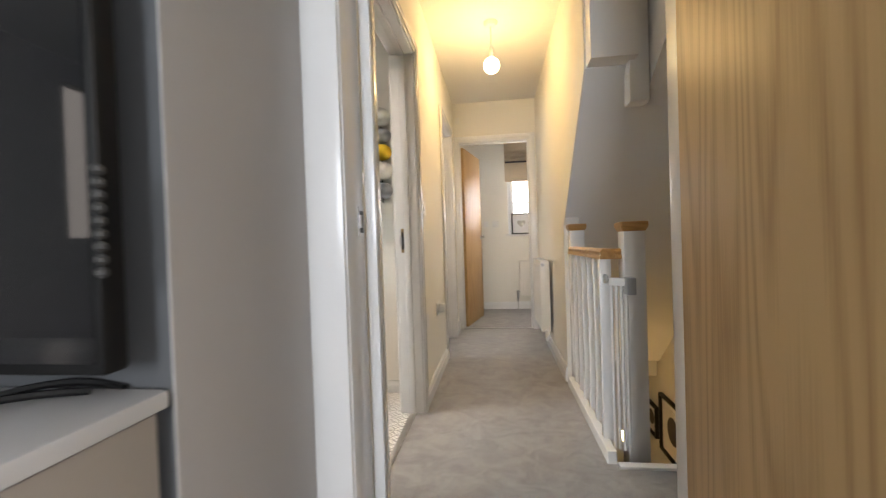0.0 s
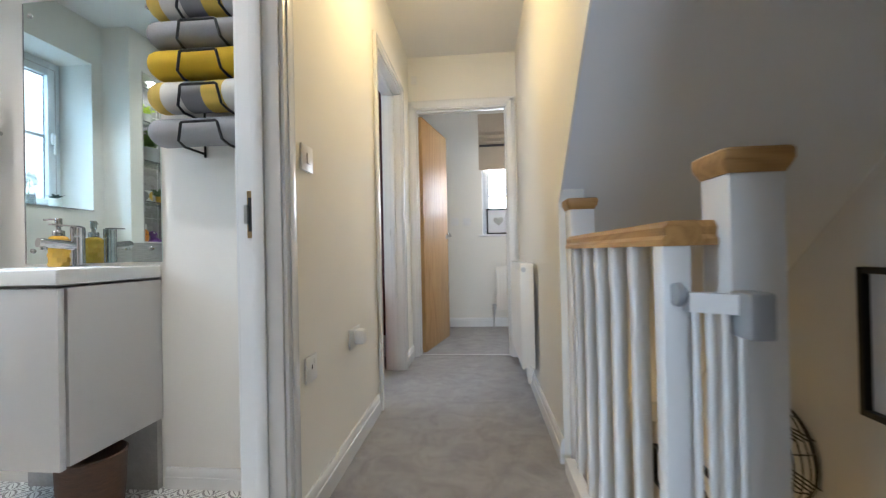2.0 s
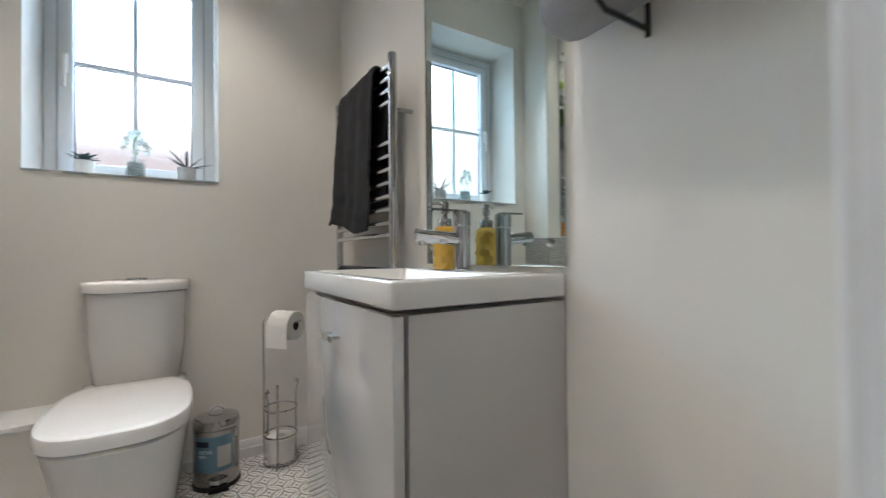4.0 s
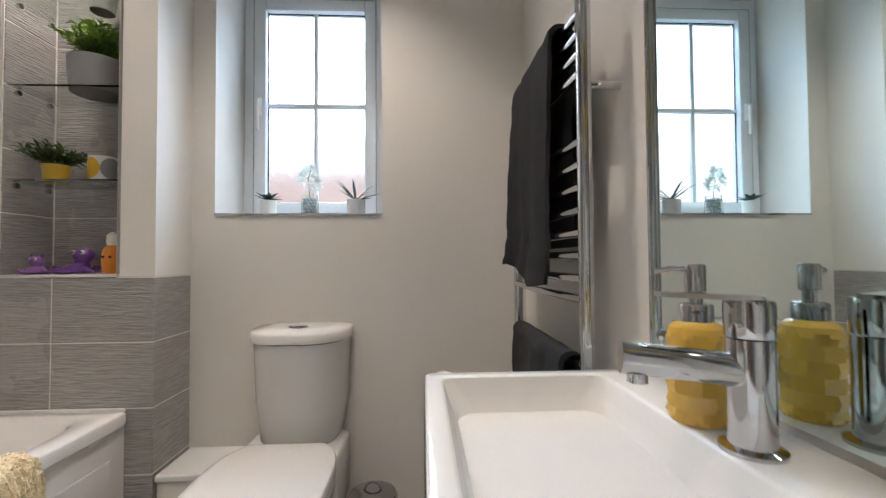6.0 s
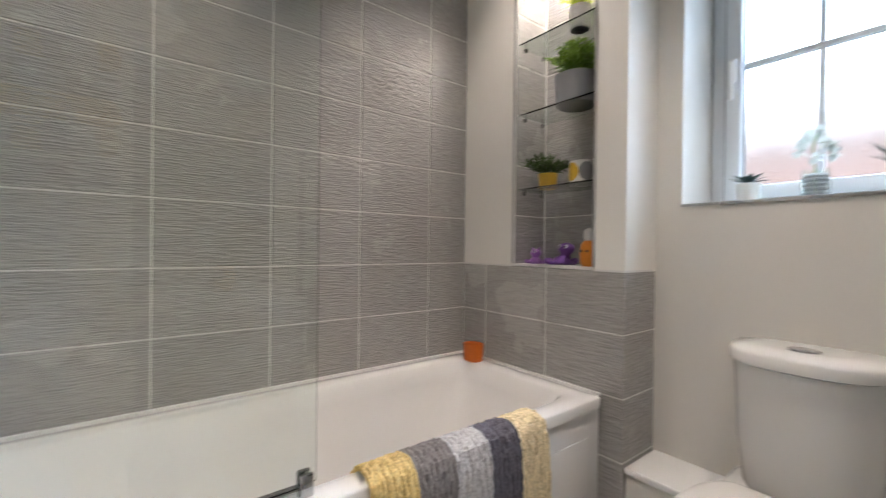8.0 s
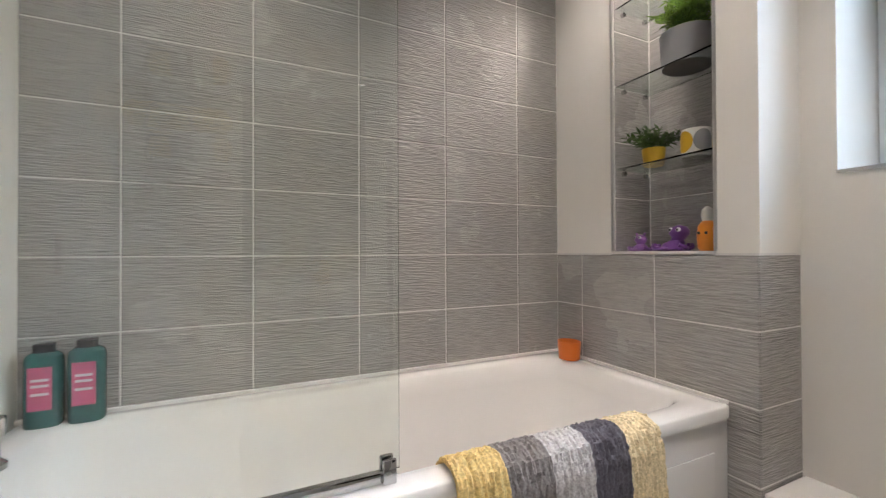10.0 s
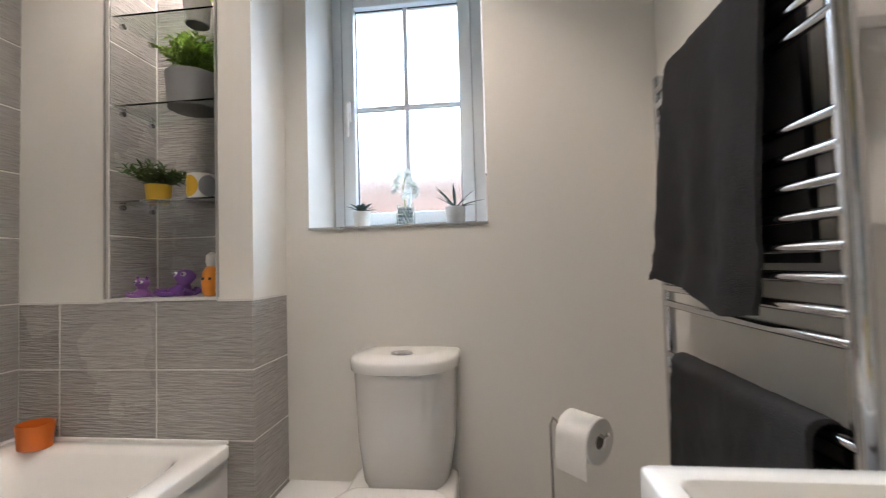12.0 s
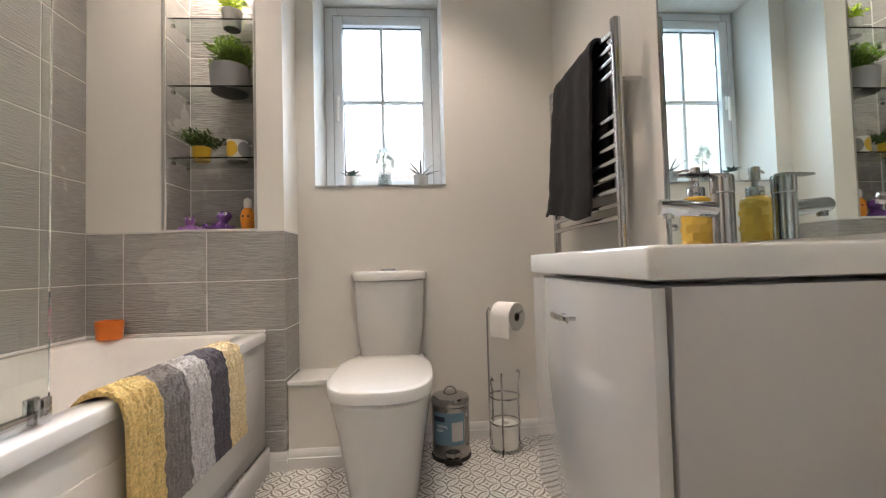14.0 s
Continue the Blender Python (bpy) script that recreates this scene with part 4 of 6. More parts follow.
# ---------- windows ----------
def window(name, axis, face, out, u0, u1, z0, z1, bars, pane, label, handle_side=0, sash_at=None, fw=0.032):
    """uPVC casement: outer frame, opening sash, glazing bars, panes, handle. axis 0: the frame stands in a plane of x; out: the way outdoors."""
    t = thing(name, label, "window", (face, (u0 + u1) / 2, z0) if axis == 0 else ((u0 + u1) / 2, face, z0))
    tagged(t, kind="structure")

    def pb(bm, d0, d1, ua, ub, za, zb, r=0.004):
        lo, hi = sorted((face + out * d0, face + out * d1))
        if axis == 0:
            box(bm, lo, ua, za, hi, ub, zb, r)
        else:
            box(bm, ua, lo, za, ub, hi, zb, r)
        return bm

    def ring_of(d0, d1, ua, ub, za, zb, w, r=0.004):
        bm = bmesh.new()
        pb(bm, d0, d1, ua, ua + w, za, zb, r)
        pb(bm, d0, d1, ub - w, ub, za, zb, r)
        pb(bm, d0, d1, ua + w, ub - w, za, za + w, r)
        pb(bm, d0, d1, ua + w, ub - w, zb - w, zb, r)
        return bm
    part("window_frame", ring_of(0, 0.06, u0, u1, z0, z1, fw), M["upvc"], t)
    s0, s1, t0, t1 = sash_at or (u0 + 0.028, u1 - 0.028, z0 + 0.028, z1 - 0.028)
    sash = part("sash", ring_of(-0.016, 0.045, s0, s1, t0, t1, 0.048, 0.006), M["upvc"], t)
    part("gasket", ring_of(-0.0175, -0.0155, s0 - 0.002, s1 + 0.002, t0 - 0.002, t1 + 0.002, 0.0025, 0), M["grey_plastic"], sash)
    g0, g1, h0, h1 = s0 + 0.046, s1 - 0.046, t0 + 0.046, t1 - 0.046
    part("seal", ring_of(0.012, 0.016, g0, g1, h0, h1, 0.006, 0), M["dark"], sash, "black glazing seal")
    p = part("pane", pb(bmesh.new(), 0.016, 0.022, g0, g1, h0, h1, 0), pane, sash, "bright obscured glass")
    p.visible_shadow = False
    for k, (kind, pos) in enumerate(bars):
        bm = bmesh.new()
        if kind == "v":
            pb(bm, 0.008, 0.03, pos - 0.009, pos + 0.009, h0, h1, 0.003)
        else:
            pb(bm, 0.007, 0.031, g0, g1, pos - 0.009, pos + 0.009, 0.003)
        part("glazing_bar", bm, M["upvc"], sash)
    if handle_side:
        u = s0 + 0.022 if handle_side < 0 else s1 - 0.022
        zc = (t0 + t1) / 2
        h = part("handle", pb(bmesh.new(), -0.034, -0.016, u - 0.012, u + 0.012, zc - 0.05, zc + 0.03, 0.004), M["plastic"], sash, "white window handle")
        part("lever", pb(bmesh.new(), -0.048, -0.034, u - 0.009, u + 0.009, zc - 0.115, zc + 0.02, 0.006), M["plastic"], sash)
    return t


window("window_1", 0, -2.470, -1, 2.272, 2.874, 1.20, 2.197, [("v", 2.570), ("h", 1.690)], M["frost"], "white uPVC casement with frosted glass and glazing bars", -1, (2.318, 2.831, 1.222, 2.142), 0.066)
window("window_2", 1, 6.79, 1, 0.435, 1.125, 1.055, 2.277, [("v", 0.78), ("h", 1.50)], M["frost"], "white uPVC casement behind a roman blind")
structure("window_sill_bathroom", boxed(-2.47, 2.2695, 1.191, WX + 0.001, 2.8765, 1.1985, 0.001), M["gloss"], "white window board")
structure("trim_sill_edge", boxed(WX + 0.0012, 2.268, 1.1890, WX + 0.005, 2.878, 1.1975), M["steel"])
structure("window_sill_far", boxed(0.39, 6.675, 1.03, 1.17, 6.79, 1.053, 0.004), M["gloss"])


def backdrop(name, x, y, w, axis):
    bm = boxed(x - 0.1, y - w, -2, x + 0.1, y + w, 12) if axis == 0 else boxed(x - w, y - 0.1, -2, x + w, y + 0.1, 12)
    return structure(name, bm, M["overcast"], "plain bright overcast sky")


M["overcast"] = emitter("overcast_sky", (0.94, 0.97, 1.0), 0.74)
backdrop("backdrop_west", -16, 2.5, 22, 0)
backdrop("backdrop_north", 0.8, 20, 14, 1)
structure("ground", boxed(-300, -300, -3.2, 300, 300, -3.0), M["ground"], "ground outdoors")
nb = thing("neighbour_house", "pale red brick house beyond the frosted window", "house", (-13, 2.5, -3))
part("wall", boxed(-14, -3, -3.0, -12.6, 9, 3.5), M["brick"], nb)
part("roof", poly_prism(bmesh.new(), [(-14.3, 3.5), (-13.3, 3.75), (-12.3, 3.5)], 1, -3.3, 9.3), M["roof"], nb)

# ---------- far room ----------
bl = thing("roman_blind", "beige linen roman blind half drawn up over the window", "blind", (0.78, 6.70, 2.42))
bm = bmesh.new()
loop = []
for x in (0.40, 1.16):
    loop.append([(x, 6.70, 2.43), (x, 6.685, 2.43), (x, 6.68, 2.22), (x, 6.655, 2.175), (x, 6.685, 2.15), (x, 6.645, 2.10), (x, 6.68, 2.07), (x, 6.682, 1.79), (x, 6.69, 1.79), (x, 6.70, 2.06)])
rings(bm, loop)
part("fabric", bm, M["blind"], bl, smooth=False)
bm = bmesh.new()
box(bm, 0.41, 6.652, 2.050, 1.15, 6.676, 2.070)
part("batten", bm, M["record"], bl, "dark fold batten")
hp = thing("picture_frame", "small black-framed heart print leaning on the window sill", "picture", (0.6, 6.72, 1.053), turn=0)
part("frame", poly_prism(bmesh.new(), [(6.70, 1.053), (6.715, 1.053), (6.765, 1.35), (6.75, 1.35)], 0, 0.475, 0.745), M["black"], hp)
part("print", poly_prism(bmesh.new(), [(6.700, 1.071), (6.702, 1.071), (6.7465, 1.332), (6.7445, 1.332)], 0, 0.493, 0.727), M["paper"], hp)
bm = bmesh.new()
hpts = []
for i in range(28):
    a = 2 * math.pi * i / 28
    hx, hz = 16 * math.sin(a) ** 3, 13 * math.cos(a) - 5 * math.cos(2 * a) - 2 * math.cos(3 * a) - math.cos(4 * a)
    hpts.append((0.61 + hx * 0.0036, 1.205 + hz * 0.0036))
rings(bm, [[(x, 6.70 - 0.003 + (z - 1.071) * 0.1705 - d, z) for x, z in hpts] for d in (0.0, 0.0015)])
part("heart", bm, M["pot_concrete"], hp, "grey heart motif")

# ---------- bedroom, seen through its door ----------
bm = bmesh.new()
n = 40
front = [(-0.95 + 0.62 * i / n, 5.22 + 0.025 * math.sin(i * 0.9), 0.2) for i in range(n + 1)]
back = [(x, y + 0.012, z) for x, y, z in front][::-1]
rings(bm, [front + back, [(x, y, 2.2) for x, y, z in front + back]])
tagged(part("curtain", bm, M["curtain"]), "dark red floral curtain in the bedroom", "curtain")
bm = boxed(-1.7, 4.72, 0.0, -0.37, 5.17, 0.62, 0.05, 3)
tagged(part("bed", bm, M["pink"]), "bed end with a pink cover", "bed")

# ---------- lounge ----------
tvu = thing("tv_unit", "greige low cabinet under the television, darkened for shade", "cabinet", (-0.9, 1.05, 0))
part("body", boxed(-1.7, 0.86, 0.0, -0.183, 1.285, 0.755, 0.004), M["tv_cabinet"], tvu)
part("top", boxed(-1.71, 0.85, 0.757, -0.176, 1.299, 0.782, 0.005), M["cabinet_top"], tvu, "glossy top paled for the window reflection")
tv = thing("television", "large black flat-screen television, switched off", "television", (-0.86, 1.24, 0.782))
part("casing", boxed(-1.46, 1.225, 0.820, -0.194, 1.262, 1.52, 0.008), M["black"], tv)
part("screen", boxed(-1.445, 1.2235, 0.836, -0.203, 1.2245, 1.508), M["screen"], tv)
bm = bmesh.new()
box(bm, -1.1, 1.14, 0.782, -0.6, 1.28, 0.790, 0.004)
box(bm, -0.9, 1.235, 0.79, -0.8, 1.255, 0.83, 0.004)
part("stand", bm, M["black"], tv)
part("standby_light", boxed(-0.45, 1.2215, 0.818, -0.36, 1.2235, 0.826), M["label_pink"], tv)
for k in range(3):
    pts = [(-0.55 + 0.03 * k + 0.25 * f, 1.20 - 0.1 * math.sin(f * 3 + k), 0.789 + 0.006 * math.sin(f * 9 + k)) for f in [i / 14 for i in range(15)]]
    tagged(part("cable", tube(bmesh.new(), pts, 0.005, 6), M["black"]), "thin black cable lying on the cabinet", "cable")
bm = bmesh.new()
for k in range(9):
    lathe(bm, -0.181, 1.216, [(0.002, 1.065 - 0.0145 * k), (0.0065, 1.061 - 0.0145 * k), (0.0065, 1.056 - 0.0145 * k), (0.002, 1.052 - 0.0145 * k)], 10)
tube(bm, [(-0.190, 1.222, 1.50), (-0.181, 1.216, 1.46), (-0.181, 1.216, 0.94)], 0.0006, 5)
tagged(part("bead_string", bm, M["bead"]), "string of grey beads hanging from the television corner", "decoration")

# ---------- bath ----------
RIM = 0.562
bath = thing("bath", "white acrylic bath with a panelled side and chrome taps", "bath", (-1.17, 1.77, 0))
cx, cy = -1.165, 1.766
bm = bmesh.new()
rings(bm, [oval(cx, cy, 0.861, 0.352, RIM - 0.035, 60, 64), oval(cx, cy, 0.861, 0.352, RIM - 0.006, 60, 64), oval(cx, cy, 0.856, 0.347, RIM, 50, 64),
           oval(cx, cy - 0.004, 0.800, 0.292, RIM, 12, 64), oval(cx, cy - 0.004, 0.788, 0.280, RIM - 0.010, 11, 64), oval(cx, cy - 0.004, 0.765, 0.262, RIM - 0.07, 9, 64),
           oval(cx + 0.02, cy, 0.70, 0.235, 0.28, 6, 64), oval(cx + 0.03, cy, 0.64, 0.205, 0.19, 4.5, 64), oval(cx + 0.03, cy, 0.54, 0.15, 0.165, 3.5, 64), oval(cx + 0.03, cy, 0.2, 0.05, 0.158, 3, 64)],
      cap0=False)
part("tub", bm, M["acrylic"], bath, "glossy white tub", angle=55)
part("side_panel", boxed(-2.024, 2.085, 0.10, -0.302, 2.105, RIM - 0.037, 0.003), M["acrylic"], bath, "white bath panel")
bm = bmesh.new()
for x0, x1 in ((-1.96, -1.42), (-1.37, -0.9), (-0.85, -0.36)):
    box(bm, x0, 2.1045, 0.15, x1, 2.110, 0.44, 0.0028)
part("panel_moulding", bm, M["acrylic"], bath)
part("plinth", boxed(-2.024, 2.108, 0.0, -0.302, 2.122, 0.10, 0.003), M["gloss"], bath)
for k in (0, 1):
    bm = bmesh.new()
    lathe(bm, -0.365, 1.69 + 0.15 * k, [(0.026, RIM), (0.026, RIM + 0.01), (0.016, RIM + 0.02), (0.016, RIM + 0.06), (0.024, RIM + 0.065), (0.024, RIM + 0.10), (0.01, RIM + 0.105)])
    part("tap", bm, M["chrome"], bath, "chrome tap")
bm = bmesh.new()
rings(bm, [[(-0.46 - d, cy + r * math.cos(2 * math.pi * i / 24), 0.44 + r * math.sin(2 * math.pi * i / 24)) for i in range(24)] for r, d in ((0.033, -0.1), (0.033, 0.0), (0.025, 0.006))])
part("overflow", bm, M["chrome"], bath)

structure("trim_bath_sealant", multi([(-2.026, SY, RIM - 0.002, BX, SY + 0.012, RIM + 0.010), (-2.0255, SY + 0.012, RIM - 0.002, -2.014, 2.11, RIM + 0.010)], 0.003), M["acrylic"], "white silicone bead")
scr = thing("shower_screen", "clear glass bath screen with a chrome bottom rail", "shower screen", (-0.7, 2.07, RIM))
g = part("pane", boxed(-1.075, 2.066, RIM + 0.022, -0.325, 2.072, 1.96), M["glass"], scr, smooth=False)
g.visible_shadow = False
part("bottom_rail", boxed(-1.045, 2.060, RIM + 0.001, -0.33, 2.078, RIM + 0.024, 0.004), M["chrome"], scr)
bm = boxed(-1.066, 2.053, RIM + 0.001, -1.040, 2.062, RIM + 0.046, 0.003)
box(bm, -1.066, 2.076, RIM + 0.001, -1.040, 2.085, RIM + 0.046, 0.003)
box(bm, -1.066, 2.0625, RIM + 0.001, -1.040, 2.0755, RIM + 0.020, 0.003)
part("end_cap", bm, M["chrome"], scr, "chrome end clip")
part("wall_profile", boxed(-0.33, 2.058, RIM, -0.301, 2.080, 1.965, 0.003), M["chrome"], scr)

matp = [(2.012, 0.470), (2.030, 0.530), (2.046, 0.562), (2.075, 0.574), (2.105, 0.574), (2.128, 0.560), (2.140, 0.52), (2.144, 0.44), (2.147, 0.36), (2.150, 0.28)]
fine = []
for (a, b), (c, d) in zip(matp, matp[1:]):
    for k in range(5):
        fine.append((a + (c - a) * k / 5, b + (d - b) * k / 5))
fine.append(matp[-1])
NXM = 160
bm = bmesh.new()
top = []
for i in range(NXM + 1):
    x = -1.70 + 0.535 * i / NXM
    lt, ll = [], []
    for j, (y, z) in enumerate(fine):
        q = noise.noise((x * 60, j * 1.3, 0.0)) * 0.003 + noise.noise((x * 190, j * 1.6, 5.0)) * 0.007 + 0.0015 * math.sin(x * 410)
        dn = Vector((0, -0.9 if j < 9 else 0.9 if j > 22 else 0.1, 1 if 5 < j < 26 else 0.25)).normalized()
        sk = 0.012 * (i / NXM - 0.5)
        lt.append((x + sk * (j / 20 - 1), y + dn.y * (0.010 + q), z + dn.z * (0.010 + q)))
        ll.append((x + sk * (j / 20 - 1), y, z - 0.001))
    top.append(lt + ll[::-1])
rings(bm, top)
tagged(part("bath_mat", bm, M["mat"]), "shaggy striped yellow, grey and cream bath mat over the rim", "bath mat")

cup = bmesh.new()
rings(cup, [oval(-1.968, 1.545, hx, hy, RIM + z, 2.2, 36) for hx, hy, z in ((0.032, 0.040, 0.0), (0.035, 0.043, 0.003), (0.039, 0.0475, 0.066), (0.0395, 0.048, 0.071),
                                                                        (0.038, 0.0465, 0.072), (0.036, 0.0445, 0.066), (0.032, 0.040, 0.012), (0.008, 0.010, 0.010))])
tagged(part("cup", cup, M["orange"]), "small oval orange plastic cup on the bath corner", "cup")
for bx, by, h, r in ((-0.452, 1.456, 0.205, 0.038), (-0.368, 1.456, 0.200, 0.037)):
    t = thing("shampoo_bottle", "dark teal shampoo bottle with a pink label on the bath", "bottle", (bx, by, RIM), "bottles on the bath")
    bm = bmesh.new()
    rings(bm, [oval(bx, by, r * a, r * 0.7 * a, RIM + h * z, 3, 24) for a, z in ((0.92, 0), (1, 0.03), (1, 0.80), (0.94, 0.86), (0.72, 0.90), (0.5, 0.91))])
    part("body", bm, M["bottle_green"], t)
    bm = bmesh.new()
    rings(bm, [oval(bx, by, r * 0.55, r * 0.5, RIM + h * z, 3, 20) for z in (0.905, 1.0)])
    part("cap", bm, M["dark"], t, "black cap")
    part("label", boxed(bx - r * 0.62, by + r * 0.68, RIM + h * 0.22, bx + r * 0.62, by + r * 0.715, RIM + h * 0.74), M["label_pink"], t, "pink label")
    for lz in (0.40, 0.50, 0.57):
        part("label_bar", boxed(bx - r * 0.45, by + r * 0.715, RIM + h * lz, bx + r * 0.45, by + r * 0.728, RIM + h * (lz + 0.03)), M["label_white"], t, "pale lines of small print")

# ---------- toilet ----------
wc = thing("toilet", "white ceramic close-coupled toilet with the lid down", "toilet", (-1.8, 2.605, 0))
tc = 2.598
bm = bmesh.new()


def dshape(cxx, hx, hy, z, back, power=2.5, n=56):
    return [(max(x, back), y, zz) for x, y, zz in oval(cxx, tc, hx, hy, z, power, n)]


rings(bm, [dshape(-1.875, 0.212, 0.124, 0.002, -2.20, 2.6), dshape(-1.87, 0.217, 0.127, 0.015, -2.20, 2.6), dshape(-1.857, 0.236, 0.138, 0.12, -2.20, 2.6), dshape(-1.842, 0.260, 0.156, 0.26, -2.20, 2.7),
           dshape(-1.827, 0.279, 0.171, 0.36, -2.21, 2.8), dshape(-1.82, 0.286, 0.1765, 0.394, -2.21, 2.8), dshape(-1.82, 0.280, 0.170, 0.401, -2.21, 2.8)])
part("pan", bm, M["ceramic"], wc, angle=55)
part("pan_back", boxed(-2.222, tc - 0.165, 0.20, -1.98, tc + 0.165, 0.415, 0.02, 4), M["ceramic"], wc, angle=20)
bm = bmesh.new()
rings(bm, [dshape(-1.80, 0.262, 0.174, 0.404, -2.03, 2.9), dshape(-1.80, 0.268, 0.180, 0.407, -2.035, 2.9), dshape(-1.80, 0.269, 0.181, 0.437, -2.035, 2.9),
           dshape(-1.80, 0.266, 0.178, 0.4425, -2.033, 2.9), dshape(-1.80, 0.259, 0.171, 0.446, -2.028, 2.9), dshape(-1.80, 0.248, 0.160, 0.4475, -2.02, 2.9), dshape(-1.80, 0.15, 0.09, 0.449, -1.98, 2.9)])
part("seat_lid", bm, M["acrylic"], wc, "white plastic seat and lid", angle=34)
for hy in (-0.075, 0.075):
    part("hinge_cap", tube(bmesh.new(), [(-2.045, tc + hy - 0.02, 0.425), (-2.045, tc + hy + 0.02, 0.425)], 0.011), M["chrome"], wc)
ct = 2.606


def cshape(hx, hy, z, power=2.7, n=56):
    return [(max(x, -2.226), y, zz) for x, y, zz in oval(-2.20, ct, hx, hy, z, power, n)]


bm = bmesh.new()
rings(bm, [cshape(0.150, 0.128, 0.416), cshape(0.156, 0.136, 0.43), cshape(0.168, 0.150, 0.55), cshape(0.174, 0.158, 0.752)])
cis = part("cistern", bm, M["ceramic"], wc, "white ceramic cistern", angle=55)
bm = bmesh.new()
rings(bm, [cshape(0.176, 0.160, 0.753), cshape(0.185, 0.167, 0.757), cshape(0.187, 0.169, 0.783), cshape(0.18, 0.163, 0.792), cshape(0.10, 0.10, 0.797)])
clid = part("cistern_lid", bm, M["ceramic"], cis, angle=55)
bm = bmesh.new()
rings(bm, [oval(-2.115, ct, 0.022 * k, 0.034 * k, z, 2, 28) for k, z in ((1.0, 0.794), (1.0, 0.801), (0.85, 0.804), (0.5, 0.803))])
part("flush_button", bm, M["chrome"], cis, "oval chrome flush button")

# ---------- vanity ----------
VX0, VX1, VY0 = -1.372, -0.808, 3.03
van = thing("vanity_unit", "wall-hung white gloss vanity cabinet under the basin", "vanity unit", (-1.09, 3.23, 0.26))
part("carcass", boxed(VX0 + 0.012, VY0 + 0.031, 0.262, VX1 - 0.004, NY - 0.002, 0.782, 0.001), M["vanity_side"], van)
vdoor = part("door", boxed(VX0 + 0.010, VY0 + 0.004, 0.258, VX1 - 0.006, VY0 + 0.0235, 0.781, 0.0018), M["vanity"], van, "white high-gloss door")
bm = bmesh.new()
box(bm, -1.158, VY0 - 0.021, 0.699, -1.066, VY0 - 0.013, 0.713, 0.003)
for hx in (-1.135, -1.082):
    tube(bm, [(hx, VY0 + 0.005, 0.706), (hx, VY0 - 0.015, 0.706)], 0.0045)
part("handle", bm, M["chrome"], vdoor, "chrome bar handle")
# grey sheet added for the shade on the wall under the vanity
structure("trim_wall_shade", boxed(VX0 + 0.02, 3.395, 0.002, VX1 - 0.012, NY - 0.001, 0.262), M["pot_concrete"], "grey panel standing in for the shade below the vanity")

bas = thing("wash_basin", "white rectangular ceramic basin on the vanity unit", "basin", (-1.09, 3.23, 0.785))
bxc, byc = (VX0 + VX1) / 2, (VY0 + NY - 0.002) / 2
bm = bmesh.new()
hx0, hy0 = (VX1 - VX0) / 2, (NY - 0.002 - VY0) / 2
yi = byc - 0.036
rings(bm, [rrect(bxc, byc, hx0 - 0.006, hy0 - 0.005, 0.008, 0.7905), rrect(bxc, byc, hx0 - 0.0015, hy0 - 0.001, 0.010, 0.7925), rrect(bxc, byc, hx0, hy0, 0.010, 0.796),
           rrect(bxc, byc, hx0, hy0, 0.010, 0.8325), rrect(bxc, byc, hx0 - 0.0012, hy0 - 0.0012, 0.010, 0.836), rrect(bxc, byc, hx0 - 0.0045, hy0 - 0.0045, 0.009, 0.838),
           rrect(bxc, yi, hx0 - 0.026, hy0 - 0.060, 0.022, 0.838), rrect(bxc, yi, hx0 - 0.0295, hy0 - 0.0635, 0.021, 0.8365), rrect(bxc, yi, hx0 - 0.031, hy0 - 0.0655, 0.020, 0.833),
           rrect(bxc, yi, hx0 - 0.040, hy0 - 0.073, 0.028, 0.812), rrect(bxc, yi, hx0 - 0.056, hy0 - 0.084, 0.034, 0.789), rrect(bxc, yi, hx0 - 0.085, hy0 - 0.099, 0.040, 0.773),
           rrect(bxc, yi, hx0 - 0.130, hy0 - 0.118, 0.040, 0.7635), rrect(bxc, yi, 0.06, 0.045, 0.035, 0.757),
           rrect(bxc, yi, 0.02, 0.02, 0.019, 0.754)])
bowl = part("bowl", bm, M["ceramic"], bas, "glossy white ceramic", angle=42)
bm = bmesh.new()
lathe(bm, bxc, byc - 0.036, [(0.02, 0.757), (0.024, 0.762), (0.022, 0.768), (0.004, 0.770)])
part("waste", bm, M["chrome"], bowl, "chrome waste plug")
part("overflow", tube(bmesh.new(), [(-1.010, 3.308, 0.8075), (-1.010, 3.2995, 0.8045)], 0.011, 16), M["dark"], bowl, "dark overflow hole")
part("overflow_ring", tube(bmesh.new(), [(-1.010, 3.308, 0.8075), (-1.010, 3.3005, 0.8049)], 0.0128, 20), M["chrome"], bowl, "chrome overflow ring")

TZ = 0.8378
tap = thing("basin_mixer_tap", "chrome single-lever mixer tap on the basin", "tap", (-1.076, 3.345, TZ))
bm = bmesh.new()
lathe(bm, -1.076, 3.345, [(0.0285, TZ), (0.0285, TZ + 0.004), (0.021, TZ + 0.007), (0.021, TZ + 0.108)], 40)
part("body", bm, M["chrome"], tap)
bm = bmesh.new()
lathe(bm, -1.076, 3.345, [(0.021, TZ + 0.1095), (0.0217, TZ + 0.111), (0.0217, TZ + 0.141), (0.020, TZ + 0.145), (0.004, TZ + 0.146)], 40)
part("cap", bm, M["chrome"], tap)
bm = bmesh.new()
tube(bm, [(-1.078, 3.338, TZ + 0.076), (-1.084, 3.308, TZ + 0.079), (-1.096, 3.246, TZ + 0.085), (-1.101, 3.228, TZ + 0.0865)], 0.0165, 28)
part("spout", bm, M["chrome"], tap, angle=50)
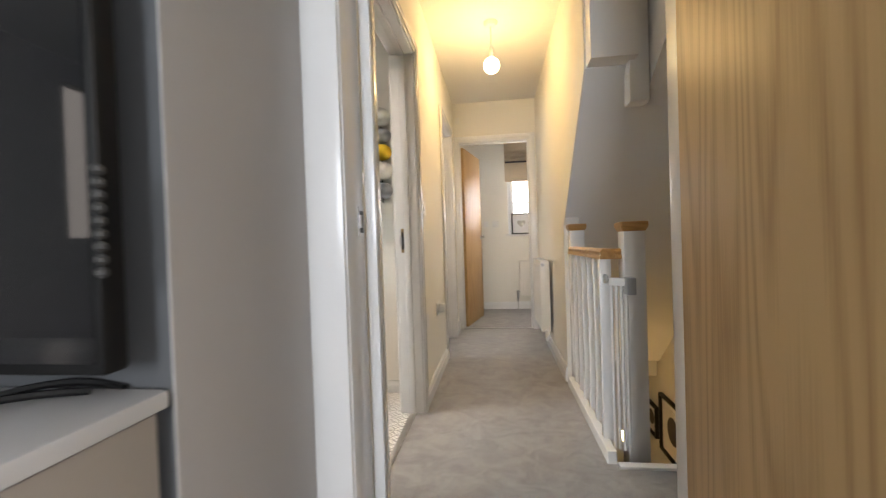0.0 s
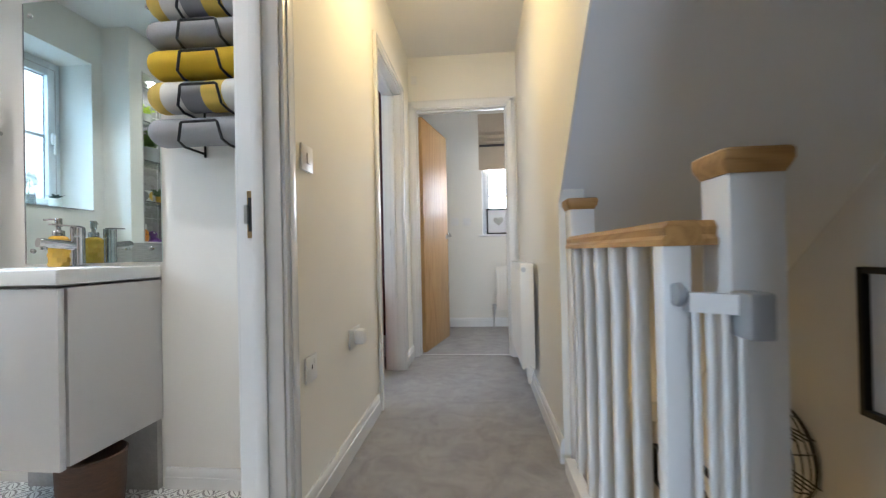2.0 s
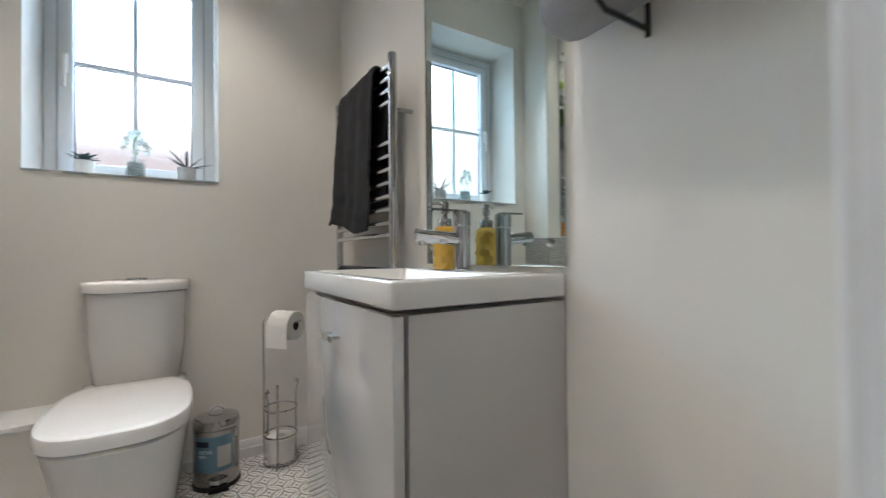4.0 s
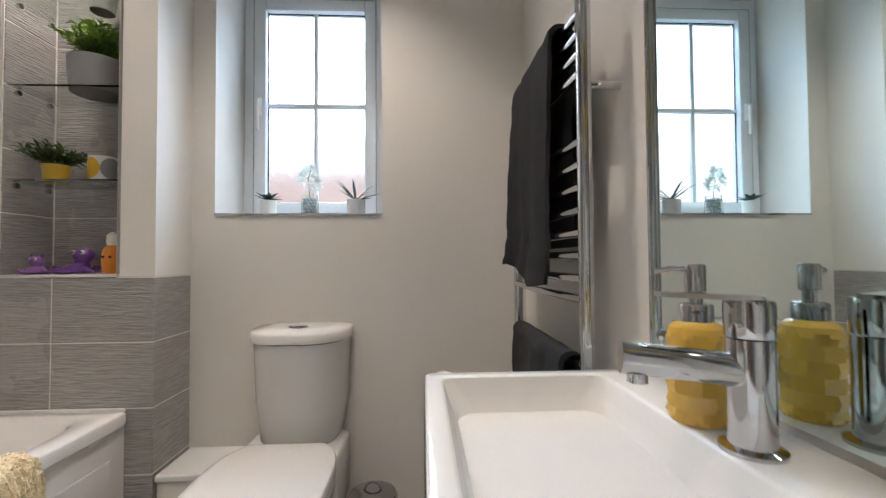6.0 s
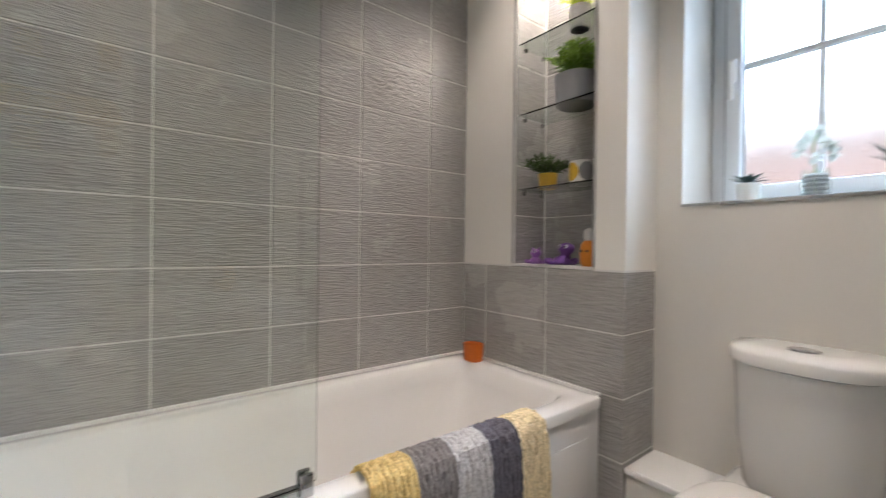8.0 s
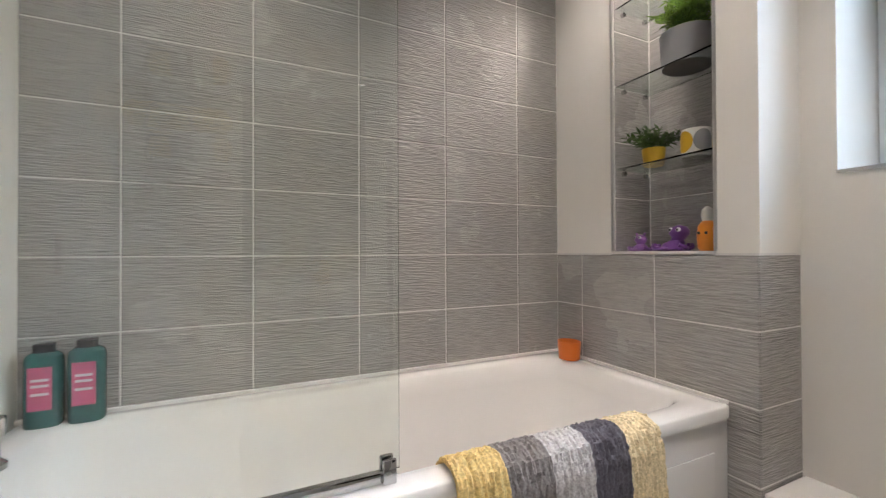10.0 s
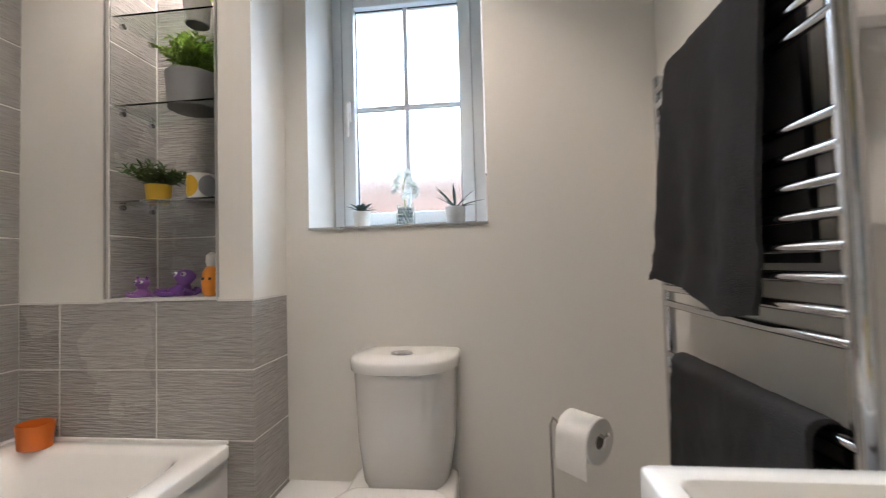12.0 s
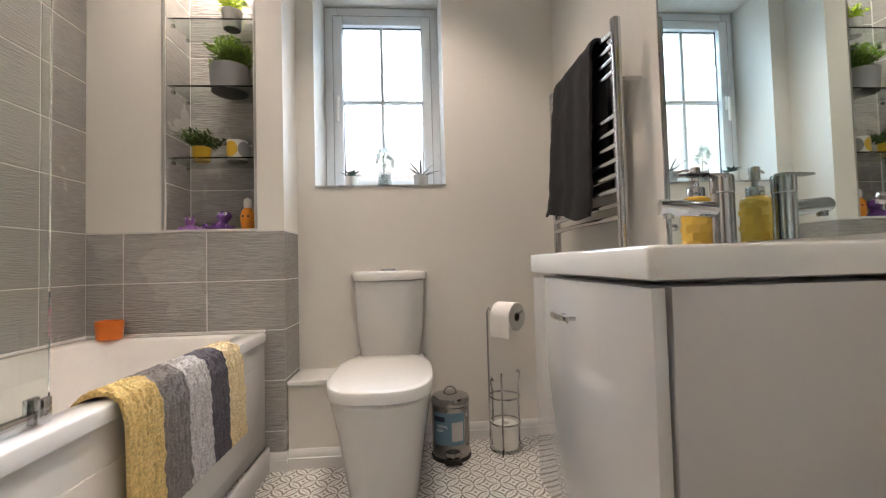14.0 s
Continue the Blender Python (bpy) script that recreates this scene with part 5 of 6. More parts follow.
part("aerator", tube(bmesh.new(), [(-1.096, 3.243, TZ + 0.072), (-1.096, 3.243, TZ + 0.062)], 0.010, 18), M["chrome"], tap)
bm = bmesh.new()
rings(bm, [[(-1.076 + u * -0.25 + v * 0.968, 3.345 + u * -0.968 - v * 0.25, TZ + 0.1445 + w + 0.04 * u) for v, w in ((-0.011, 0), (0.011, 0), (0.010, 0.005), (-0.010, 0.005))] for u in (-0.01, 0.082)])
part("lever", bm, M["chrome"], tap)

sp_ = thing("soap_dispenser", "mustard faceted ceramic soap dispenser with a chrome pump", "soap dispenser", (-1.150, 3.345, 0.846))
bm = bmesh.new()
SX, SYY = -1.150, 3.342
loops = []
LV = [0.846, 0.848] + [0.853 + 0.0088 * k for k in range(11)] + [0.946, 0.952, 0.957, 0.959]
for k, z in enumerate(LV):
    base = {0: 0.0285, 1: 0.0300, len(LV) - 4: 0.0302, len(LV) - 3: 0.0285, len(LV) - 2: 0.023, len(LV) - 1: 0.017}.get(k, 0.0305)
    amp = 0.0030 if 1 < k < 13 else 0.0
    loops.append([(SX + rr * math.cos(2 * math.pi * i / 28), SYY + rr * math.sin(2 * math.pi * i / 28), z) for i in range(28) for rr in [base + amp * (1, 0, -1, 0)[i % 4] * (1, 0, -1, 0)[k % 4]]])
rings(bm, loops)
part("body", bm, M["soap"], sp_, angle=24)
bm = bmesh.new()
lathe(bm, SX, SYY, [(0.018, 0.957), (0.018, 0.977), (0.016, 0.979), (0.0075, 0.980), (0.0075, 0.992), (0.011, 0.993), (0.011, 1.022), (0.009, 1.024)])
pump = part("pump", bm, M["chrome"], sp_, angle=55)
part("nozzle", tube(bmesh.new(), [(SX, SYY, 1.018), (SX - 0.010, SYY - 0.020, 1.019), (SX - 0.018, SYY - 0.037, 1.015)], 0.0033), M["chrome"], pump, angle=55)

sp_.location.z -= 0.007
mir = thing("wall_mirror", "tall frameless mirror with polished edges above the basin", "mirror", (-1.085, NY, 0.85))
pane = part("glass", boxed(-1.364, NY - 0.008, 0.849, -0.803, NY - 0.002, 1.868), M["mirror"], mir, smooth=False)
for mx in (-1.335, -0.845):
    for mz in (0.90, 1.815):
        bm = bmesh.new()
        rings(bm, [[(mx + r * math.cos(2 * math.pi * i / 16), NY - 0.008 - d, mz + r * math.sin(2 * math.pi * i / 16)) for i in range(16)] for r, d in ((0.009, 0), (0.009, 0.004), (0.005, 0.008), (0.001, 0.009))])
        part("screw_cap", bm, M["chrome"], pane, "chrome screw cap")
part("edge_strip", boxed(-1.3695, NY - 0.010, 0.849, -1.3645, NY - 0.001, 1.868, 0.002), M["chrome"], mir, "polished edge")

bsk = bmesh.new()
lathe(bsk, -0.885, 3.2, [(0.075, 0.003), (0.08, 0.006), (0.09, 0.12), (0.094, 0.225), (0.097, 0.232), (0.092, 0.236), (0.086, 0.225), (0.078, 0.02), (0.01, 0.012)], 32)
tagged(part("waste_basket", bsk, M["basket"]), "round brown woven waste basket on the floor under the vanity", "basket")

# ---------- towel radiator and towels ----------
TY = 3.345
tr = thing("towel_radiator", "chrome ladder towel radiator on the wall", "towel radiator", (-1.755, TY, 0.35))
for x in (-2.045, -1.475):
    bm = bmesh.new()
    rings(bm, [oval(x, TY, r, r * 0.95, z, 2.6, 20) for r, z in ((0.009, 0.40), (0.0148, 0.405), (0.0148, 1.548), (0.010, 1.553))])
    part("upright", bm, M["chrome"], tr)
    for z in (0.48, 1.365):
        part("bracket", tube(bmesh.new(), [(x, TY + 0.008, z), (x, NY - 0.001, z)], 0.008, 16), M["chrome"], tr)
for z in (1.51, 1.47, 1.43, 1.39, 1.255, 1.21, 1.165, 1.12, 1.075, 1.03, 0.985, 0.945, 0.812, 0.772, 0.728, 0.685, 0.50, 0.46):
    pts = [(-2.045 + 0.570 * k / 12, TY - 0.006 - 0.010 * math.sin(math.pi * k / 12), z) for k in range(13)]
    part("bar", tube(bmesh.new(), pts, 0.0095, 16), M["chrome"], tr)
part("valve", tube(bmesh.new(), [(-1.475, TY, 0.41), (-1.475, TY, 0.36), (-1.475, NY - 0.001, 0.355)], 0.010, 16), M["chrome"], tr)


def hung_towel(name, top, hem, ztop, zhem, zback, label, seed, band=0.0):
    """Terry cloth folded over a bar: top and hem give its x range there, zhem the hem's height at both ends; soft folds, a woven band."""
    bm = bmesh.new()
    loops = []
    N, K = 72, 60
    for i in range(N + 1):
        f = i / N
        row_f, row_b = [], []
        for j in range(K + 1):
            g = j / K
            q = 0.0
            if g < 0.22:
                z, y = zback + (ztop - zback) * g / 0.22, TY + 0.018
            elif g < 0.34:
                a = (g - 0.22) / 0.12 * math.pi
                z, y = ztop + 0.024 * math.sin(a), TY - 0.009 + 0.027 * math.cos(a)
            else:
                q = (g - 0.34) / 0.66
                end = zhem[0] + (zhem[1] - zhem[0]) * f + 0.012 * math.sin(f * 5 + seed) + 0.010 * noise.noise((f * 5, seed, 0))
                z, y = ztop + (end - ztop) * q, TY - 0.036
                fold = 0.010 * math.sin(f * 8 + seed + q) + 0.008 * math.sin(f * 17 + 2 * seed - 1.5 * q) + 0.008 * noise.noise((f * 5 - q, q * 3, seed))
                y -= 0.8 * fold * (0.25 + 0.75 * q) + 0.004 * q
                if band and 0.78 < q < 0.86:
                    y += band
                if q > 0.965:
                    y -= 0.004
            w0 = top[0] + (hem[0] - top[0]) * q
            w1 = top[1] + (hem[1] - top[1]) * q
            x = w0 + (w1 - w0) * f
            w = 0.0035 * noise.noise((x * 24, z * 24, seed)) + 0.0012 * noise.noise((x * 95, z * 95, seed)) + 0.0005 * noise.noise((x * 260, z * 260, seed))
            row_f.append((x, y + w - 0.006, z))
            row_b.append((x, y + w * 0.5 + 0.004, z - (0.008 if 0.22 <= g < 0.34 else 0)))
        loops.append(row_f + row_b[::-1])
    rings(bm, loops)
    return tagged(part(name, bm, M["towel_dark"], angle=60), label, "towel", "charcoal towels")


hung_towel("bath_towel", (-1.900, -1.560), (-2.015, -1.622), 1.513, (1.002, 0.968), 1.05, "charcoal terry bath towel hung over the chrome towel radiator", 0.6, 0.0035)
hung_towel("hand_towel", (-1.945, -1.520), (-2.00, -1.56), 0.812, (0.40, 0.37), 0.50, "charcoal terry hand towel hung low on the towel radiator", 2.4)

# ---------- rolled towels on the wire rack ----------
rack = thing("towel_rack", "black wire wall rack holding rolled towels", "towel rack", (-0.56, NY, 1.25))
ROLLS = [(1.765, 0.060, "towel_stripe", "striped yellow, white and grey rolled towel on the rack"), (1.650, 0.052, "towel_grey", "grey rolled towel on the rack"),
         (1.545, 0.056, "towel_yellow", "mustard rolled towel on the rack"), (1.430, 0.060, "towel_stripe", "striped yellow, white and grey rolled towel on the rack"),
         (1.305, 0.054, "towel_grey", "grey rolled towel on the rack")]
for x in (-0.625, -0.46):
    part("upright", tube(bmesh.new(), [(x, NY - 0.006, 1.235), (x, NY - 0.006, 1.85)], 0.004), M["wire"], rack)
for z, r, mk, lab in ROLLS:
    pts = [(-0.625, NY - 0.006, z - r - 0.004), (-0.625, NY - 0.115, z - r - 0.004), (-0.620, NY - 0.150, z - 0.85 * r), (-0.607, NY - 0.156, z + 0.22 * r), (-0.601, NY - 0.156, z + 0.28 * r),
           (-0.484, NY - 0.156, z + 0.28 * r), (-0.478, NY - 0.156, z + 0.22 * r), (-0.465, NY - 0.150, z - 0.85 * r), (-0.46, NY - 0.115, z - r - 0.004), (-0.46, NY - 0.006, z - r - 0.004)]
    part("hoop", tube(bmesh.new(), pts, 0.0048, 8), M["wire"], rack)
    loops = []
    N = 30
    for i in range(N + 1):
        f = i / N
        x = -0.765 + 0.385 * f
        end = min(1.0, (min(f, 1 - f) * N + 0.15) / 2.6) ** 0.4
        pin = 1 - 0.08 * math.exp(-((f - 0.5) / 0.3) ** 2)
        loops.append([(x, NY - 0.080 + 0.062 * end * math.cos(a) * (1 + 0.05 * noise.noise((x * 9, a, z))), z + r * 0.92 * pin * end * math.sin(a) * (1 + 0.07 * noise.noise((x * 9, a, z + 3)))) for a in [2 * math.pi * k / 28 for k in range(28)]])
    tagged(part("rolled_towel", rings(bmesh.new(), loops), M[mk]), lab, "towel", "rolled towels")


# ---------- plants ----------
def leaf_blade(bm, base, tip, width, fold=0.25, seg=4):
    """A pointed, folded leaf from base to tip."""
    base, tip = Vector(base), Vector(tip)
    d = tip - base
    side = d.cross(Vector((0, 0, 1)))
    if side.length < 1e-4:
        side = Vector((1, 0, 0))
    side.normalize()
    up = side.cross(d).normalized()
    rows = []
    for k in range(seg + 1):
        f = k / seg
        w = width * math.sin(math.pi * min(1, 0.12 + 0.88 * f)) ** 0.7 if k < seg else 0.0005
        c = base + d * f - up * 0.12 * d.length * f * f
        rows.append([bm.verts.new(c - side * w + up * w * fold), bm.verts.new(c), bm.verts.new(c + side * w + up * w * fold)])
    for a, b in zip(rows, rows[1:]):
        for i in (0, 1):
            bm.faces.new((a[i], a[i + 1], b[i + 1], b[i]))


def sprigs(cx, cy, cz, stems, leaves, reach, height, size, seed):
    """A bushy plant: arching stems with small pointed leaves all along them."""
    rnd = random.Random(seed)
    bm = bmesh.new()
    for _ in range(stems):
        a = rnd.uniform(0, 2 * math.pi)
        out, up = reach * rnd.uniform(0.25, 1.0), height * rnd.uniform(0.55, 1.0)
        up *= 1 - 0.45 * (out / reach) ** 2
        for k in range(leaves):
            f = 0.25 + 0.75 * (k + rnd.random()) / leaves
            p = Vector((cx + out * f * math.cos(a), cy + out * f * math.sin(a), cz + up * math.sin(f * 1.45)))
            d = Vector((rnd.uniform(-1, 1) + 0.5 * math.cos(a), rnd.uniform(-1, 1) + 0.5 * math.sin(a), rnd.uniform(-0.2, 1.0))).normalized()
            leaf_blade(bm, p, p + d * size * rnd.uniform(0.7, 1.3), size * 0.19, 0.3, 2)
    return bm


def pot_profile(r0, r1, z, h, wall=0.004):
    return [(r0 * 0.92, z), (r0, z + 0.003), (r1, z + h), (r1 - wall, z + h), (r1 - wall - 0.001, z + h * 0.8), (0.004, z + h * 0.78)]


def potted(name, label, x, y, z, r0, r1, h, pot, leaves, leaf, leaf_label=""):
    t = thing(name, label, "potted plant", (x, y, z))
    part("pot", lathe(bmesh.new(), x, y, pot_profile(r0, r1, z, h), 28), pot, t)
    part("soil", lathe(bmesh.new(), x, y, [(0.002, z + h * 0.79), (r1 - 0.006, z + h * 0.80), (r1 - 0.006, z + h * 0.86), (0.002, z + h * 0.88)], 20), M["record"], t)
    ob = part("leaves", leaves, leaf, t, leaf_label)
    return t


SH1, SH2, SH3 = 1.283, 1.584, 1.870
for z in (SH1, SH2, SH3):
    t = thing("glass_shelf", "clear glass shelf in the lit niche", "shelf", (-2.13, 1.89, z), "niche shelves")
    g = part("pane", boxed(-2.218, 1.712, z - 0.003, -2.040, 2.070, z + 0.003), M["glass_edge"], t, smooth=False)
    g.visible_shadow = False
    for sy in (1.716, 2.066):
        for sx in (-2.19, -2.075):
            dy = 0.012 if sy < 1.9 else -0.012
            part("shelf_support", tube(bmesh.new(), [(sx, sy - dy, z - 0.013), (sx, sy + dy, z - 0.013)], 0.0085, 12), M["chrome"], t, "chrome shelf support")

potted("lime_plant", "lime-green leafy plant in a pale grey pot", -2.125, 1.945, SH3 + 0.003, 0.036, 0.042, 0.080, M["pot_concrete"], sprigs(-2.125, 1.945, SH3 + 0.070, 26, 8, 0.072, 0.095, 0.026, 3), M["leaf_bright"])
potted("green_plant", "bushy green plant in a round grey pot", -2.118, 1.937, SH2 + 0.003, 0.074, 0.081, 0.108, M["pot_grey"], sprigs(-2.118, 1.937, SH2 + 0.088, 70, 15, 0.108, 0.155, 0.027, 7), M["leaf"])
potted("small_plant", "small dark-green plant in a mustard pot", -2.10, 1.825, SH1 + 0.003, 0.033, 0.038, 0.055, M["pot_yellow"], sprigs(-2.10, 1.825, SH1 + 0.045, 40, 11, 0.105, 0.085, 0.027, 11), M["leaf_mid"])

mug = thing("mug", "white mug with mustard and grey circles", "mug", (-2.105, 1.972, SH1))
part("body", lathe(bmesh.new(), -2.105, 1.972, [(0.039, SH1 + 0.003), (0.042, SH1 + 0.006), (0.043, SH1 + 0.085), (0.041, SH1 + 0.086), (0.039, SH1 + 0.02), (0.004, SH1 + 0.015)], 32), M["ceramic"], mug)
for a0, mk in ((62, "pot_grey"), (-18, "pot_yellow"), (165, "pot_yellow")):
    loops = []
    for k in (1.0, 0.75, 0.5, 0.25, 0.03):
        loops.append([(-2.105 + 0.0436 * math.cos(radians(a0) + 0.030 * k * math.cos(2 * math.pi * i / 24) / 0.043),
                       1.972 + 0.0436 * math.sin(radians(a0) + 0.030 * k * math.cos(2 * math.pi * i / 24) / 0.043), SH1 + 0.045 + 0.034 * k * math.sin(2 * math.pi * i / 24)) for i in range(24)])
    part("circle_motif", rings(bmesh.new(), loops, cap0=False), M[mk], mug)

ZN = 0.985


def toy(name, x, y, z, s, mat, label, head=(0.0, 0.0), horns=False):
    """Squat rubber bath toy: round body with a raised head, curled arms, eyes."""
    t = thing(name, label, "bath toy", (x, y, z), "bath toys")
    hx, hy = x + s * head[0], y + s * head[1]
    prof = ((0.6, 0, 0), (0.95, 0.15, 0), (1.0, 0.4, 0), (0.85, 0.75, 0.3), (0.55, 1.0, 0.7), (0.62, 1.25, 1), (0.84, 1.55, 1), (0.86, 1.85, 1), (0.62, 2.2, 1), (0.1, 2.36, 1))
    part("body", rings(bmesh.new(), [oval(x + (hx - x) * k, y + (hy - y) * k, s * a, s * a, z + s * h, 2, 20) for a, h, k in prof]), mat, t, angle=50)
    for k in range(7):
        a = radians(51 * k + 15)
        curl = 1 if k % 2 else -1
        pts = []
        for i in range(9):
            f = i / 8
            b = a + curl * 1.1 * f
            rad = 0.6 + 1.0 * math.sin(f * 1.9)
            pts.append((x + s * rad * math.cos(b), y + s * rad * math.sin(b), z + s * (0.22 + 0.75 * max(0, f - 0.55))))
        part("arm", tube(bmesh.new(), pts, s * 0.2, 8), mat, t, angle=50)
    for e in (-0.36, 0.36):
        bm = bmesh.new()
        bmesh.ops.create_icosphere(bm, subdivisions=2, radius=s * 0.22, matrix=Matrix.Translation((hx + s * 0.66, hy + s * e, z + s * 1.92)))
        eye = part("eye", bm, M["label_white"], t, "white eye")
        bm = bmesh.new()
        bmesh.ops.create_icosphere(bm, subdivisions=2, radius=s * 0.12, matrix=Matrix.Translation((hx + s * 0.80, hy + s * e, z + s * 1.93)))
        part("pupil", bm, M["dark"], eye)
        if horns:
            part("horn", tube(bmesh.new(), [(hx, hy + s * e * 1.4, z + s * 2.0), (hx, hy + s * e * 1.9, z + s * 2.6)], s * 0.16, 8), mat, t)


toy("bath_toy", -2.085, 1.782, ZN, 0.025, M["lilac"], "small lilac rubber bath toy in the niche", horns=True)
toy("bath_toy", -2.10, 1.892, ZN, 0.036, M["purple"], "purple rubber octopus-shaped bath toy in the niche", (0.1, 0.75))
bm = bmesh.new()
lathe(bm, -2.075, 2.024, [(0.020, ZN), (0.026, ZN + 0.01), (0.029, ZN + 0.045), (0.026, ZN + 0.075), (0.017, ZN + 0.088), (0.012, ZN + 0.092)], 24)
t = thing("bath_toy", "orange rubber bath toy with a white top", "bath toy", (-2.075, 2.024, ZN), "bath toys")
part("body", bm, M["toy_orange"], t)
part("top", lathe(bmesh.new(), -2.075, 2.024, [(0.013, ZN + 0.09), (0.017, ZN + 0.105), (0.015, ZN + 0.125), (0.004, ZN + 0.135)], 20), M["pot_white"], t, "white top")
for ey in (-0.01, 0.012):
    part("eye", boxed(-2.0495, 2.024 + ey - 0.004, ZN + 0.05, -2.0455, 2.024 + ey + 0.004, ZN + 0.058, 0.0015), M["dark"], t)

# sill plants
ZS = 1.1985
bm = bmesh.new()
rnd = random.Random(5)
for k in range(9):
    a = k * 2.4
    leaf_blade(bm, (-2.345, 2.42, ZS + 0.06), (-2.345 + 0.045 * math.cos(a), 2.42 + 0.055 * math.sin(a), ZS + 0.075 + 0.02 * rnd.random()), 0.010, 0.3)
potted("succulent", "dark succulent in a small white pot on the sill", -2.345, 2.42, ZS, 0.029, 0.032, 0.062, M["pot_white"], bm, M["leaf_dark"])
bm = bmesh.new()
for k in range(13):
    a = k * 2.39996
    ln = 0.05 + 0.05 * rnd.random()
    leaf_blade(bm, (-2.345, 2.762, ZS + 0.06), (-2.345 + ln * 0.8 * math.cos(a), 2.762 + ln * 1.1 * math.sin(a), ZS + 0.075 + 0.075 * rnd.random()), 0.0055, 0.5)
potted("aloe", "spiky aloe in a concrete pot on the sill", -2.345, 2.762, ZS, 0.034, 0.036, 0.066, M["pot_concrete"], bm, M["leaf_dark"])
orc = thing("orchid", "white orchid in a glass pot of dark beads on the sill", "potted plant", (-2.345, 2.582, ZS))
g = part("glass_pot", lathe(bmesh.new(), -2.345, 2.582, [(0.030, ZS), (0.034, ZS + 0.004), (0.033, ZS + 0.05), (0.030, ZS + 0.085), (0.028, ZS + 0.085), (0.030, ZS + 0.05), (0.03, ZS + 0.01), (0.004, ZS + 0.008)], 28), M["glass"], orc)
g.visible_shadow = False
bm = bmesh.new()
for lv in range(5):
    for k in range(11):
        a = 2 * math.pi * (k + 0.5 * (lv % 2)) / 11
        bmesh.ops.create_icosphere(bm, subdivisions=1, radius=0.0068, matrix=Matrix.Translation((-2.345 + 0.0225 * math.cos(a), 2.582 + 0.0225 * math.sin(a), ZS + 0.016 + 0.0125 * lv)))
part("beads", bm, M["grey_plastic"], orc, "dark glass beads")
part("stem", tube(bmesh.new(), [(-2.345, 2.582, ZS + 0.02), (-2.347, 2.58, ZS + 0.09), (-2.342, 2.575, ZS + 0.15), (-2.335, 2.59, ZS + 0.19)], 0.0022, 6), M["leaf"], orc)
for k, (dx, dy, dz) in enumerate(((0.0, -0.034, 0.135), (0.012, 0.022, 0.150), (0.008, -0.014, 0.180), (0.012, 0.042, 0.118), (0.015, 0.004, 0.112), (0.005, 0.012, 0.190), (0.0, -0.030, 0.160), (0.01, 0.038, 0.142))):
    bm = bmesh.new()
    c = Vector((-2.335 + dx, 2.582 + dy, ZS + dz))
    face = Vector((0.9, 0.5 * math.sin(k * 2.1), 0.25 * math.cos(k * 1.7))).normalized()
    sx_ = face.cross(Vector((0, 0, 1))).normalized()
    sz_ = sx_.cross(face)
    for p in range(5):
        a = radians(72 * p + 20 * k)
        leaf_blade(bm, c, c + face * 0.006 + (sx_ * math.cos(a) + sz_ * math.sin(a)) * (0.023 if p % 2 else 0.019), 0.0125, 0.3, 4)
    bmesh.ops.create_icosphere(bm, subdivisions=1, radius=0.004, matrix=Matrix.Translation(c + face * 0.006))
    part("blossom", bm, M["petal"], orc, smooth=True)

# ---------- pedal bin, roll holder ----------
BXc, BYc = -2.075, 2.86
pb_ = thing("pedal_bin", "small chrome pedal bin with a blue label on the floor", "bin", (BXc, BYc, 0))
part("body", lathe(bmesh.new(), BXc, BYc, [(0.078, 0.018), (0.080, 0.02), (0.080, 0.222), (0.078, 0.225)], 36), M["bin_steel"], pb_)
part("base", lathe(bmesh.new(), BXc, BYc, [(0.076, 0.002), (0.084, 0.004), (0.084, 0.016), (0.079, 0.02)], 36), M["black"], pb_, "black plastic base")
part("lid", lathe(bmesh.new(), BXc, BYc, [(0.081, 0.2255), (0.082, 0.228), (0.082, 0.245), (0.076, 0.258), (0.045, 0.268), (0.004, 0.271)], 36), M["bin_steel"], pb_)
part("lid_handle", tube(bmesh.new(), [(BXc + p[0], BYc + p[1], 0.266 + p[2]) for p in arc((0, 0, 0), 0.027, 0, 180, 14, "yz")], 0.0034, 8), M["chrome"], pb_)
part("pedal_plate", lathe(bmesh.new(), BXc + 0.075, BYc, [(0.004, 0.030), (0.030, 0.031), (0.034, 0.04), (0.030, 0.052), (0.004, 0.056)], 20), M["bin_steel"], pb_)
part("pedal", boxed(BXc + 0.070, BYc - 0.035, 0.010, BXc + 0.112, BYc + 0.035, 0.020, 0.004), M["black"], pb_)


def curved_patch(cx_, cy_, r, a0, a1, z0, z1, mat, parent, name, n=12):
    bm = bmesh.new()
    outer = [(cx_ + (r + 0.0012) * math.cos(radians(a0 + (a1 - a0) * i / n)), cy_ + (r + 0.0012) * math.sin(radians(a0 + (a1 - a0) * i / n))) for i in range(n + 1)]
    inner = [(cx_ + (r + 0.0002) * math.cos(radians(a0 + (a1 - a0) * i / n)), cy_ + (r + 0.0002) * math.sin(radians(a0 + (a1 - a0) * i / n))) for i in range(n + 1)][::-1]
    rings(bm, [[(x, y, z) for x, y in outer + inner] for z in (z0, z1)])
    return part(name, bm, mat, parent)


curved_patch(BXc, BYc, 0.080, -62, 38, 0.075, 0.205, M["label_blue"], pb_, "label")
curved_patch(BXc, BYc, 0.0812, -58, -22, 0.170, 0.190, M["label_navy"], pb_, "label_mark")
curved_patch(BXc, BYc, 0.0812, -2, 32, 0.092, 0.168, M["steel"], pb_, "label_picture")


